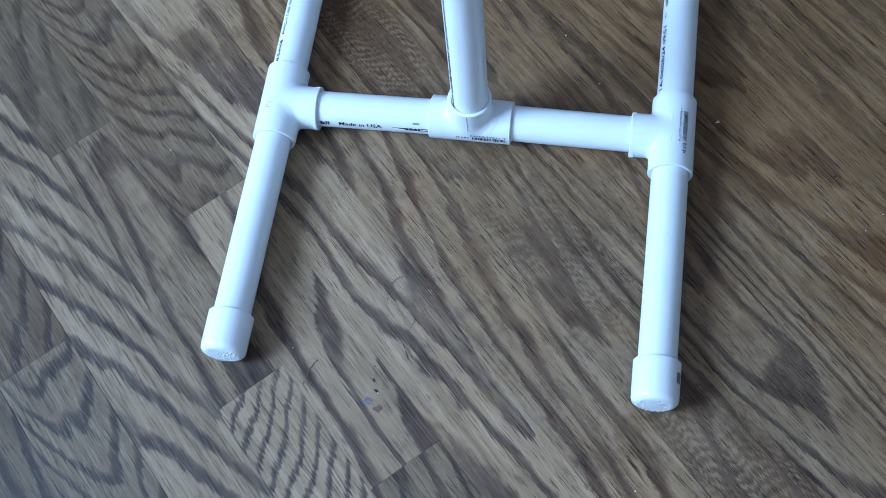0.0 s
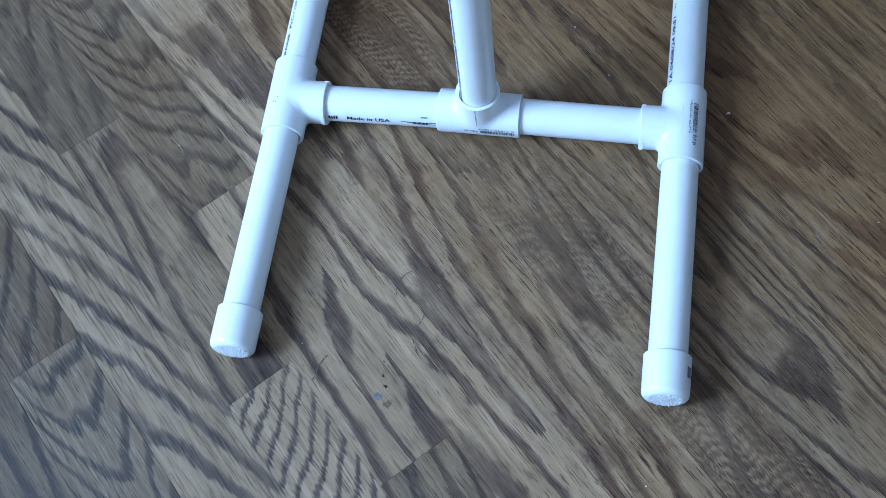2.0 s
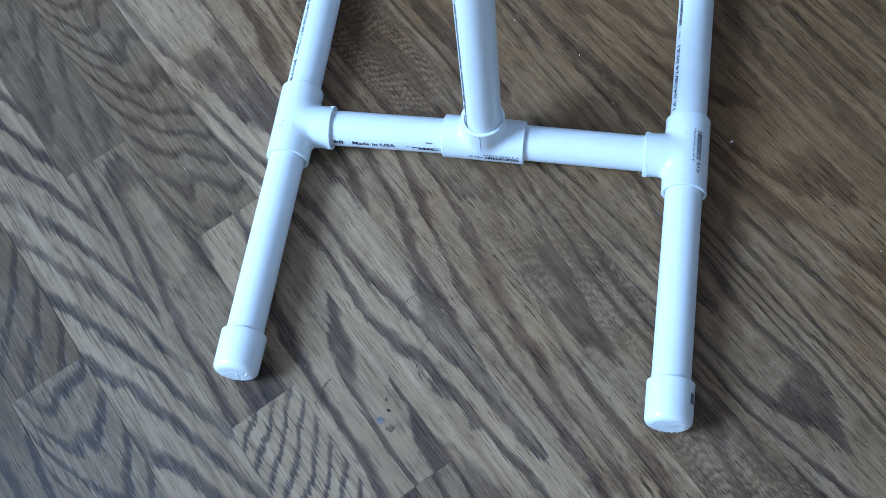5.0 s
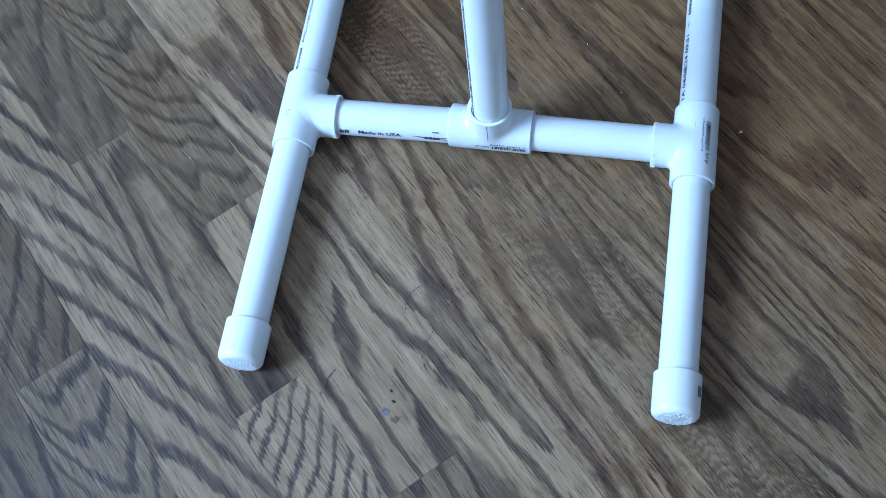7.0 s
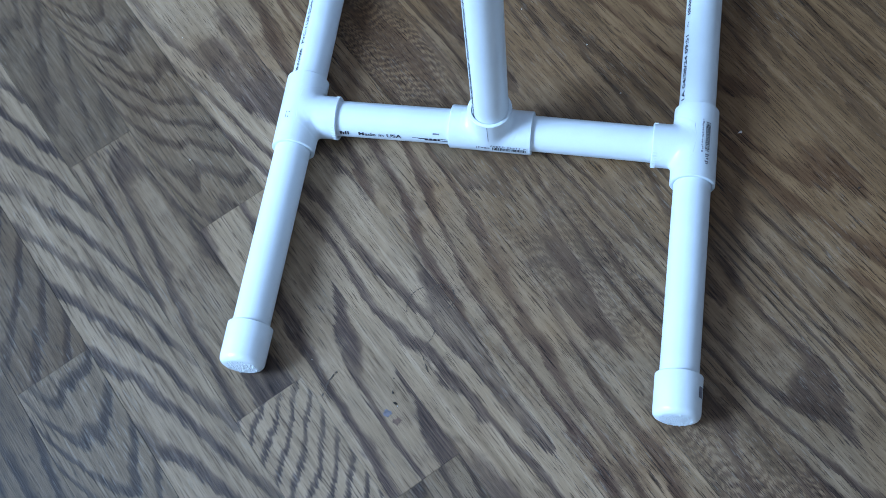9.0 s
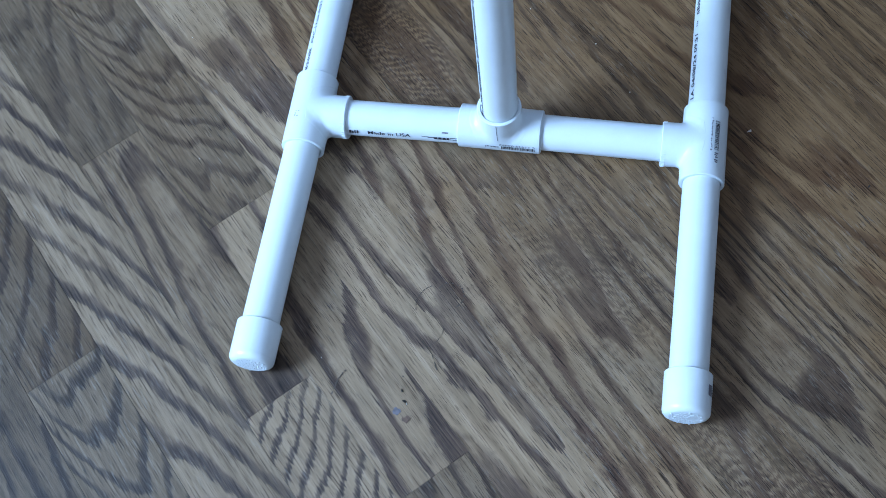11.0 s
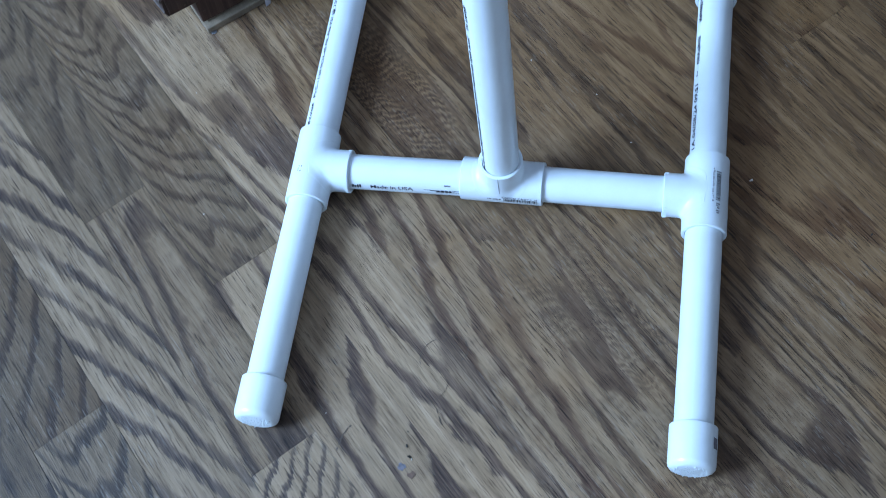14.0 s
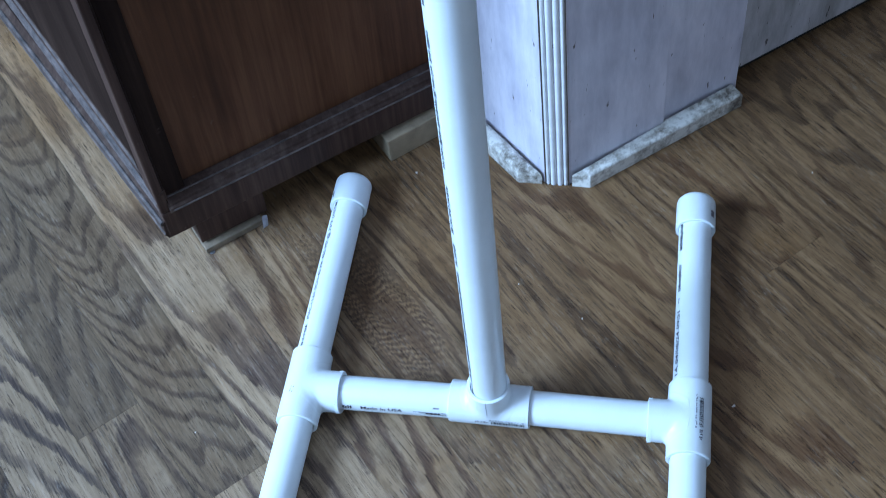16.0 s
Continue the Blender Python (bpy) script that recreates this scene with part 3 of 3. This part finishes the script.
# corner moulding with three reeds, across the cut-off corner
cut = FOOT_R - FOOT_L
corner_frame = Matrix.Translation((FOOT_L.x, FOOT_L.y, 0)) @ Matrix.Rotation(math.atan2(cut.y, cut.x), 4, "Z")
corner = set_piece("trim_corner", box((-0.002, 0.001, 0.0), (cut.length + 0.002, 0.02, WALL_TOP)), WALL_PAINT, corner_frame, "white reeded corner moulding", "trim")
for x, r in ((0.0022, 0.0022), (0.0080, 0.0031), (0.0150, 0.0031), (0.0208, 0.0022)):
    bm = add_lathe(bmesh.new(), [(0.001, 0), (0.001, r), (WALL_TOP * 0.5, r), (WALL_TOP - 0.001, r), (WALL_TOP - 0.001, 0)], 16)
    reed = part("reed", bm, REED, corner, "", True)
    reed.matrix_local = along(x * cut.length / 0.023, 0.001, 0, (0, 0, 1))
for x in (-0.0012, cut.length + 0.0004):
    part("grime_line", box((x, -0.0006, 0.0), (x + 0.0010, 0.0008, WALL_TOP)), STAIN, corner, "dark grime in the joint beside the moulding")
# shoe moulding, ends cut flat towards the room
set_piece("baseboard_return", prism([(0.003, 0.0035), (0.022, 0.022), (0.26, 0.024), (0.26, 0.0035)], 0.0, 0.022, 0.008), TRIM, left_frame, "dirty white shoe moulding, cut square at the corner", "baseboard")
set_piece("baseboard_partition", prism([(0.003, -0.0035), (0.018, -0.017), (0.2240, -0.0160), (0.2240, 0.004), (0.1290, 0.004), (0.1290, -0.0035)], 0.0, 0.021, 0.0035), TRIM, right_frame, "dirty white shoe moulding with brown stains", "baseboard")

door = thing("door_1", "scuffed white painted door with a dark gap below", "door", kind="structure", at=right_frame)
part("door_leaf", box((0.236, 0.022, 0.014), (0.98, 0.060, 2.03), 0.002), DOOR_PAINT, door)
set_piece("wall_behind_door", box((0.2160, 0.075, 0.0), (1.9, 0.12, WALL_TOP)), PLASTER, right_frame, "plain plaster behind the door", "wall")
# near-black strip laid down as the shade below the door leaf
part("gap_shade", box((0.236, 0.030, 0.0), (0.98, 0.058, 0.004)), DARK, door, "dark strip standing in for the shade under the door")

# cabinet on blocks
KNEE = turned(-0.1580, 0.3510)
front_frame, side_frame = frame_at(KNEE, radians(41.2)), frame_at(KNEE, SIDE_TURN)
cabinet = thing("cabinet", "dark-stained wooden cabinet with moulded panel, raised on blocks", "cabinet")
BASE, TALL, WIDE, DEEP = 0.0, 0.84, 0.365, 0.58
LIFT, TILT, FRONT_TURN = 0.051, radians(2.4), radians(41.2)   # it leans on its blocks
lean = Matrix.Translation((KNEE.x, KNEE.y, LIFT)) @ Matrix.Rotation(FRONT_TURN, 4, "Z") @ Matrix.Rotation(TILT, 4, "Y")
side_lean = lean @ Matrix.Rotation(SIDE_TURN - FRONT_TURN, 4, "Z")
inner = front_frame.inverted() @ side_frame


def on_front(name, bm, label="", mat=None, smooth=False):
    ob = part(name, bm, mat or CABINET, cabinet, label, smooth)
    ob.matrix_local = lean
    return ob


def on_side(name, bm, label="", smooth=False):
    ob = part(name, bm, CABINET, cabinet, label, smooth)
    ob.matrix_local = side_lean
    return ob


corner_pts = [inner @ Vector((x, y, 0)) for x, y in ((0.012, -0.012), (DEEP, -0.012))]
on_front("body", prism([(0.012, 0.034), (WIDE, 0.034), (WIDE - 0.06, DEEP)] + [(v.x, v.y) for v in reversed(corner_pts)][:1] + [(corner_pts[0].x + 0.001, corner_pts[0].y)], BASE + 0.004, TALL))
on_front("panel", box((0.010, 0.0152, BASE + 0.030), (WIDE, 0.0335, TALL), 0.0005), "reddish dark-stained panel", PANEL)
on_front("bottom_rail", box((0.0, 0.0, BASE), (WIDE, 0.0258, BASE + 0.038), 0.0015))
on_front("left_stile", box((0.0, 0.0005, BASE + 0.0385), (0.0095, 0.0335, TALL), 0.0015))
# dark strip paints the shade between the stile and the panel
on_front("stile_shade", box((0.0097, 0.0075, BASE + 0.0385), (0.034, 0.0150, TALL), 0.001), "dark strip standing in for the shade beside the stile", SHADED_WOOD)
ogee = [(0.0258, 0.0), (-0.003, 0.0), (-0.0045, 0.003), (-0.0035, 0.0065), (-0.0005, 0.008), (0.0005, 0.0115), (0.0045, 0.0135), (0.010, 0.018), (0.018, 0.021), (0.0258, 0.022)]
bm = add_sweep(bmesh.new(), [(y if y < 0 else y * 0.57, z * 0.85) for y, z in ogee], WIDE - 0.0095, Matrix.Translation((0.0095, 0, BASE + 0.0385)))
bmesh.ops.recalc_face_normals(bm, faces=bm.faces)
on_front("moulding", bm, "worn dusty ogee moulding", MOULDING, True)
# pale worn lines along the front moulding
for y, z, r in ((-0.0038, BASE + 0.0415, 0.0012), (0.0057, BASE + 0.0540, 0.0009)):
    on_front("bead", add_lathe(bmesh.new(), [(0.013, 0), (0.013, r), (WIDE, r), (WIDE, 0)], 8, Matrix.Translation((0, y, z))), "pale bead of wear and painted highlight", PALE_RIDGE, True)
# side: stepped base moulding and a framed panel
steps = [(0.0, 0.0), (0.013, 0.0), (0.0150, 0.006), (0.0145, 0.024), (0.009, 0.029), (0.006, 0.034), (0.0, 0.036)]
bm = add_sweep(bmesh.new(), [(y - 0.0118, z) for y, z in steps], DEEP - 0.002, Matrix.Translation((0.001, 0, BASE)))
bmesh.ops.recalc_face_normals(bm, faces=bm.faces)
on_side("base_moulding", bm, "base moulding with highlights painted along its edges", True).data.materials[0] = MOULDING
climb = Matrix.Translation((0.004, 0, BASE + 0.030)) @ Matrix.Rotation(-radians(6.5), 4, "Y")
reeds = [(0.0, 0.0), (0.006, 0.001), (0.0095, 0.005), (0.008, 0.011), (0.0045, 0.014), (0.008, 0.017), (0.0105, 0.022), (0.008, 0.027), (0.0045, 0.030), (0.007, 0.034), (0.0065, 0.039), (0.0, 0.042)]
bm = add_sweep(bmesh.new(), [(y - 0.0118, z) for y, z in reeds], DEEP - 0.03, climb)
bmesh.ops.recalc_face_normals(bm, faces=bm.faces)
on_side("reeded_strip", bm, "reeded strip with highlights painted along its ridges", True).data.materials[0] = MOULDING
# pale beads paint the sky's highlights onto the side ridges
for y, z, r, m in ((0.013500000000000002, 0.0235, 0.0032, Matrix.Translation((0, 0, BASE))), (0.0138, 0.006, 0.0025, Matrix.Translation((0, 0, BASE))),
                   (0.0084, 0.0052, 0.0030, climb), (0.0090, 0.0220, 0.0036, climb), (0.0058, 0.0350, 0.0028, climb)):
    ob = on_side("bead", add_lathe(bmesh.new(), [(0.002, 0), (0.002, r), (DEEP - 0.034, r), (DEEP - 0.034, 0)], 8, m @ Matrix.Translation((0, y - 0.0118, z))), "pale bead of wear and painted highlight", True)
    ob.data.materials[0] = PALE_RIDGE
# side stile and panel take the darkened wood, shade painted into the colour
on_side("side_stile", box((0.001, -0.0117, BASE + 0.0365), (0.045, -0.0035, TALL), 0.0015)).data.materials[0] = SHADED_WOOD
on_side("side_panel", box((0.0452, -0.0117, BASE + 0.0365), (DEEP, -0.006, TALL), 0.001)).data.materials[0] = SHADED_WOOD
on_front("foot", box((0.030, 0.006, -0.038), (0.110, 0.050, BASE + 0.003), 0.001), "dark wooden foot block")
# added boards that block light and darken the gap under the cabinet
on_front("shade_board", box((0.115, 0.070, -0.036), (0.330, 0.085, BASE + 0.004)), "added dark board standing in for the shade under the cabinet", DARK)
on_side("shade_board", box((0.045, -0.045, -0.049), (DEEP - 0.05, -0.030, BASE + 0.004)), "added dark board standing in for the shade under the cabinet").data.materials[0] = DARK

# pine darker than the block's: the cabinet's shade is in its colour
shim = linked("shim", box((0.028, -0.002, 0.0), (0.098, 0.052, 0.0085), 0.0012), plain("shade_darkened_pine", (0.20, 0.15, 0.10), 0.7, 0.35, 80, 0.3))
shim.matrix_world = front_frame
tagged(shim, "thin pine shim under the cabinet foot, coloured dark for the shade", "shim")
block = linked("wood_block", box((0.258, -0.010, 0.0), (0.330, 0.050, 0.0340), 0.0015), RAW_WOOD)
block.matrix_world = front_frame
tagged(block, "raw pine block propping the cabinet", "block")
bm = bmesh.new()
pts = [(0, 0, 0), (0.009, 0.003, 0.001), (0.012, 0.010, 0.017), (0.003, 0.008, 0.020), (0.002, 0.003, 0.010)]
vs = [bm.verts.new(p) for p in pts] + [bm.verts.new((x + 0.0015, y + 0.003, z)) for x, y, z in pts]
bmesh.ops.convex_hull(bm, input=vs)
chip = linked("paint_chip", bm, plain("grey_chip", (0.36, 0.34, 0.36), 0.5, 0.3, 90))
chip.matrix_world = Matrix.Translation(turned(-0.0640, 0.3385, 0.0)) @ Matrix.Rotation(radians(25), 4, "Z") @ Matrix.Diagonal((0.6, 0.6, 0.7, 1))
tagged(chip, "pale grey torn paint chip leaning at the shim", "paint chip")

# ---- small things on the floor ----
CRUMBS = ((0.228, 0.031, 0.0024), (-0.289, -0.055, 0.0012), (0.379, -0.049, 0.0011), (0.364, -0.067, 0.0009), (-0.128, -0.24, 0.0010), (0.182, -0.328, 0.0012),
          (-0.332, 0.083, 0.0010), (0.114, 0.063, 0.0012), (-0.126, 0.288, 0.0024), (0.304, 0.324, 0.0012), (0.007, 0.150, 0.0013), (0.076, 0.115, 0.0011), (-0.045, -0.272, 0.0012))
rng = random.Random(8)


def crumb(x, y, size, mat, label, category, name):
    bm = bmesh.new()
    for _ in range(9):
        bm.verts.new((rng.uniform(-1, 1) * size, rng.uniform(-0.6, 0.6) * size, rng.uniform(0, 0.7) * size))
    bmesh.ops.convex_hull(bm, input=bm.verts)
    low = min(v.co.z for v in bm.verts)
    bmesh.ops.translate(bm, verts=bm.verts, vec=(0, 0, -low))
    ob = linked(name, bm, mat)
    ob.matrix_world = Matrix.Translation((x, y, 0.0001)) @ Matrix.Rotation(rng.uniform(0, 6), 4, "Z")
    return tagged(ob, label, category, group="crumbs on the floor")


for x, y, s in CRUMBS:
    crumb(x, y, s, CRUMB, "tiny pale crumb lying on the oak floor", "crumb", "crumb")
for x, y, s in ((-0.296, -0.332, 0.0016), (0.336, -0.015, 0.0016), (-0.051, -0.261, 0.0022), (-0.047, -0.270, 0.0026), (0.136, 0.124, 0.0012), (-0.052, -0.248, 0.0014)):
    crumb(x, y, s, GRIT, "tiny dark speck of grit on the oak floor", "grit", "grit")
bm = add_lathe(bmesh.new(), [(0, 0), (0, 0.0016), (0.0006, 0.0032), (0.0014, 0.0026), (0.0018, 0)], 16)
nail = linked("nail", bm, STEEL, True)
nail.matrix_world = along(-0.332, 0.160, 0.0, (0, 0, 1))
tagged(nail, "grey nail head standing proud of the floor", "nail")


def scratch(points, width):
    """A thin uneven dark mark, laid on the boards along a smoothed line."""
    bm = bmesh.new()
    dense = []
    for a, b in zip(points, points[1:]):
        dense += [Vector(a).lerp(Vector(b), k / 6) for k in range(6)]
    dense.append(Vector(points[-1]))
    rows = []
    for k, p in enumerate(dense):
        d = (dense[min(k + 1, len(dense) - 1)] - dense[max(k - 1, 0)]).normalized()
        n = Vector((-d.y, d.x)) * width * rng.uniform(0.25, 0.6)
        jig = Vector((rng.uniform(-1, 1), rng.uniform(-1, 1))) * width * 0.35
        rows.append([bm.verts.new((*(p + jig + n), 0.0003)), bm.verts.new((*(p + jig - n), 0.0003))])
    for a, b in zip(rows, rows[1:]):
        if rng.random() < 0.72:
            bm.faces.new((a[0], a[1], b[1], b[0]))
    ob = part("stain", bm, STAIN, floor, "thin dark ring stain")
    ob.matrix_local = ROOM.inverted()


def arc(x, y, r, a0, a1):
    return [(x + r * math.cos(radians(a0 + (a1 - a0) * k / 9)), y + r * math.sin(radians(a0 + (a1 - a0) * k / 9))) for k in range(10)]


scratch(arc(-0.0235, -0.167, 0.0125, 150, -60), 0.0012)
scratch(arc(-0.0325, -0.178, 0.0205, 200, 115), 0.0009)
scratch(arc(-0.0460, -0.198, 0.022, -70, -5), 0.0007)
scratch(((-0.050, -0.206), (-0.041, -0.213), (-0.031, -0.224), (-0.024, -0.238)), 0.0009)
scratch(((-0.104, -0.248), (-0.109, -0.257), (-0.112, -0.272)), 0.0014)

def smudge(x, y, size, mat, label):
    """A thin uneven patch lying on a board."""
    bm = bmesh.new()
    turns = 14
    rim = [bm.verts.new((x + size * rng.uniform(0.5, 1.0) * math.cos(2 * math.pi * k / turns), y + size * rng.uniform(0.4, 0.9) * math.sin(2 * math.pi * k / turns), 0.0003)) for k in range(turns)]
    bm.faces.new(rim)
    ob = part("stain", bm, mat, floor, label)
    ob.matrix_local = ROOM.inverted()


SMUDGE = plain("lavender_smudge", (0.16, 0.145, 0.165), 0.6, 0.5, 300, 0.1)
RUST = plain("rusty_smudge", (0.15, 0.085, 0.055), 0.6, 0.4, 300, 0.1)
smudge(-0.0527, -0.2798, 0.0050, SMUDGE, "pale lavender paint smudge")
smudge(-0.0427, -0.2858, 0.0045, RUST, "rust-brown smudge")

# ---- floor boards ----
# joints between the boards, across the room; the outer ones go on at an even width
KNOWN = (-0.4922, -0.4183, -0.3445, -0.2760, -0.2040, -0.1290, -0.0535, 0.0200, 0.0920, 0.1640, 0.2400, 0.3170)
edges = [KNOWN[0] - 0.0735 * k for k in range(30, 0, -1)] + list(KNOWN) + [KNOWN[-1] + 0.0745 * k for k in range(1, 26)]
ENDS = {-0.4922: (0.052,), -0.3445: (-0.0895, 0.230), -0.2760: (-0.2285, 0.0915), 0.3170: (-0.047,)}
figures = []


def figure(joint, m, run, slant, arch, phase, warp=0.5, depth=1.0, tone=1.0, warmth=0.2, dirt=0.5, curl=0.0):
    """The look of the board that starts at a joint and covers the place m: bands for each metre along and across,
    their curve, their offset, how they wander, how dark they are, and the board's own stain."""
    figures.append((joint, m, dict(run=run, slant=slant, arch=arch, phase=phase, warp=warp, depth=depth, tone=tone, warmth=warmth, dirt=dirt, curl=curl)))


figure(-0.5657, -0.1, 6.0, 60.0, 300.0, 0.2, 1.2, 1.0, 0.42, 0.2, 0.7)
figure(-0.4922, 0.3, -20.8, -31.1, 161.0, 3.42, 0.4, 0.90, 0.44, 0.45, 0.3)
figure(-0.4922, -0.2, -22.6, 13.6, 1045.0, 1.32, 2.2, 0.95, 0.60, 0.0, 0.3)
figure(-0.4183, 0.0, -11.8, 32.7, -117.0, 2.14, 0.45, 1.0, 0.92, 0.05, 0.2)
figure(-0.3445, -0.3, -44.1, -47.1, 278.0, -2.74, 0.5, 1.0, 1.14, 0.0, 0.12)
figure(-0.3445, 0.1, 5.0, 14.0, 900.0, 0.1, 1.3, 0.9, 0.80, 0.25, 0.8)
figure(-0.3445, 0.5, -13.0, -16.0, 700.0, 0.0, 1.8, 0.56, 0.54, 0.25, 0.5)
figure(-0.2760, -0.5, 8.0, 50.0, 0.0, 0.3, 1.8, 0.9, 0.74, 0.3, 0.9)
figure(-0.2760, 0.0, 4.0, 28.0, 0.0, 0.55, 1.2, 1.0, 1.12, 0.25, 0.5)
figure(-0.2760, 0.4, -22.0, 24.0, 1000.0, 0.0, 2.6, 0.66, 0.66, 0.40, 0.5)
figure(-0.2040, 0.0, -4.0, 24.0, 300.0, 0.75, 1.6, 0.95, 1.26, 0.22, 0.40)
figure(-0.1290, 0.0, 4.0, 30.0, 0.0, 0.1, 1.8, 0.92, 1.12, 0.6, 0.9)
figure(-0.0535, 0.0, -4.0, -28.0, 300.0, 0.4, 2.0, 0.80, 0.94, 0.55, 0.9, 0.75)
figure(0.0200, 0.0, -5.0, 18.0, 600.0, 0.35, 2.0, 1.0, 0.95, 0.3, 0.6)
figure(0.0920, 0.0, 3.7, 31.5, 1500.0, 1.63, 1.4, 0.95, 0.93, 0.1, 0.35)
figure(0.1640, 0.0, -8.0, 16.0, 450.0, 0.20, 2.0, 0.95, 1.00, 0.95, 0.3)
figure(0.2400, 0.0, 1.5, 54.0, 0.0, 0.4, 1.2, 0.85, 0.94, 0.35, 0.3)
figure(0.3170, -0.3, 3.0, 34.0, 500.0, 0.1, 1.6, 0.85, 1.02, 0.1, 0.4)
figure(0.3170, 0.3, -9.0, 14.0, 900.0, 0.0, 2.0, 0.95, 0.86, 1.0, 0.4)
figure(0.3915, -0.1, 6.0, 40.0, 300.0, 0.0, 1.6, 0.9, 0.84, 0.5, 0.5)


def board_mesh(length, width):
    """Local x along the board, top at z = 0, small eased edges."""
    e, d, h = 0.0001, 0.0004, 0.018
    L, W = length / 2, width / 2
    v = [(-L, -W, -h), (L, -W, -h), (L, W, -h), (-L, W, -h), (-L, -W, -d), (L, -W, -d), (L, W, -d), (-L, W, -d),
         (-L + e, -W + e, 0), (L - e, -W + e, 0), (L - e, W - e, 0), (-L + e, W - e, 0)]
    f = [(0, 1, 5, 4), (1, 2, 6, 5), (2, 3, 7, 6), (3, 0, 4, 7), (4, 5, 9, 8), (5, 6, 10, 9), (6, 7, 11, 10), (7, 4, 8, 11), (8, 9, 10, 11)]
    me = bpy.data.meshes.new("board")
    me.from_pydata(v, [], f)
    me.materials.append(OAK)
    return me


far_boards = []
for e0, e1 in zip(edges, edges[1:]):
    if e0 < WEST or e1 > EAST:
        continue
    mid, width = (e0 + e1) / 2, e1 - e0 - 0.0001
    cuts = [c for key, cs in ENDS.items() if abs(key - e0) < 0.001 for c in cs]
    near = sorted(cuts)
    start = near[0] if near else rng.uniform(-0.95, -0.75)
    stops = [start] + near[1:]
    y = stops[0]
    while y > SOUTH:
        y -= rng.uniform(0.8, 1.3)
        stops.insert(0, max(y, SOUTH))
    y = stops[-1]
    while y < NORTH:
        y += rng.uniform(1.5, 1.8) if not near else rng.uniform(0.8, 1.3)
        stops.append(min(y, NORTH))
    for a, b in zip(stops, stops[1:]):
        if b - a < 0.05:
            continue
        if abs(mid) > 1.7 or (a + b) / 2 > 1.9 or (a + b) / 2 < -1.6:
            far_boards.append((mid, (a + b) / 2, b - a - 0.0001, width))
            continue
        ob = new("board", board_mesh(b - a - 0.0001, width))
        ob.parent = floor
        known = next((v for joint, at, v in figures if abs(joint - e0) < 0.001 and a < at < b), None)
        stained = known or dict(run=rng.choice((-9.0, 7.0, -20.0, 30.0)), slant=rng.uniform(-30, 30), arch=rng.uniform(0, 900), phase=rng.random(), warp=rng.uniform(1.2, 2.2),
                                depth=rng.uniform(0.8, 1.0), tone=rng.uniform(0.78, 0.98), warmth=rng.uniform(0.0, 0.5), dirt=0.5, curl=0.0)
        for key, value in stained.items():
            ob[key] = value
        # known figures count from the room's own zero
        ob["phase"] = stained["phase"] + stained["run"] * (a + b) / 2
        ob["seed"] = rng.random()
        ob.matrix_local = Matrix.Translation((mid, (a + b) / 2, rng.uniform(-0.0002, 0.0))) @ Matrix.Rotation(math.pi / 2, 4, "Z")
bm = bmesh.new()
for x, y, length, width in far_boards:
    me = board_mesh(length, width)
    me.transform(Matrix.Translation((x, y, 0)) @ Matrix.Rotation(math.pi / 2, 4, "Z"))
    bm.from_mesh(me)
    bpy.data.meshes.remove(me)
bmesh.ops.rotate(bm, verts=bm.verts, cent=(0, 0, 0), matrix=Matrix.Rotation(-math.pi / 2, 3, "Z"))
far = part("boards_beyond", bm, OAK, floor)
far.matrix_local = Matrix.Rotation(math.pi / 2, 4, "Z")
for key, value in dict(run=6.0, slant=30.0, arch=0.0, phase=0.3, warp=2.0, depth=0.9, tone=0.88, warmth=0.3, dirt=0.5, curl=0.0, seed=0.37).items():
    far[key] = value
tagged(far, kind="stuff")
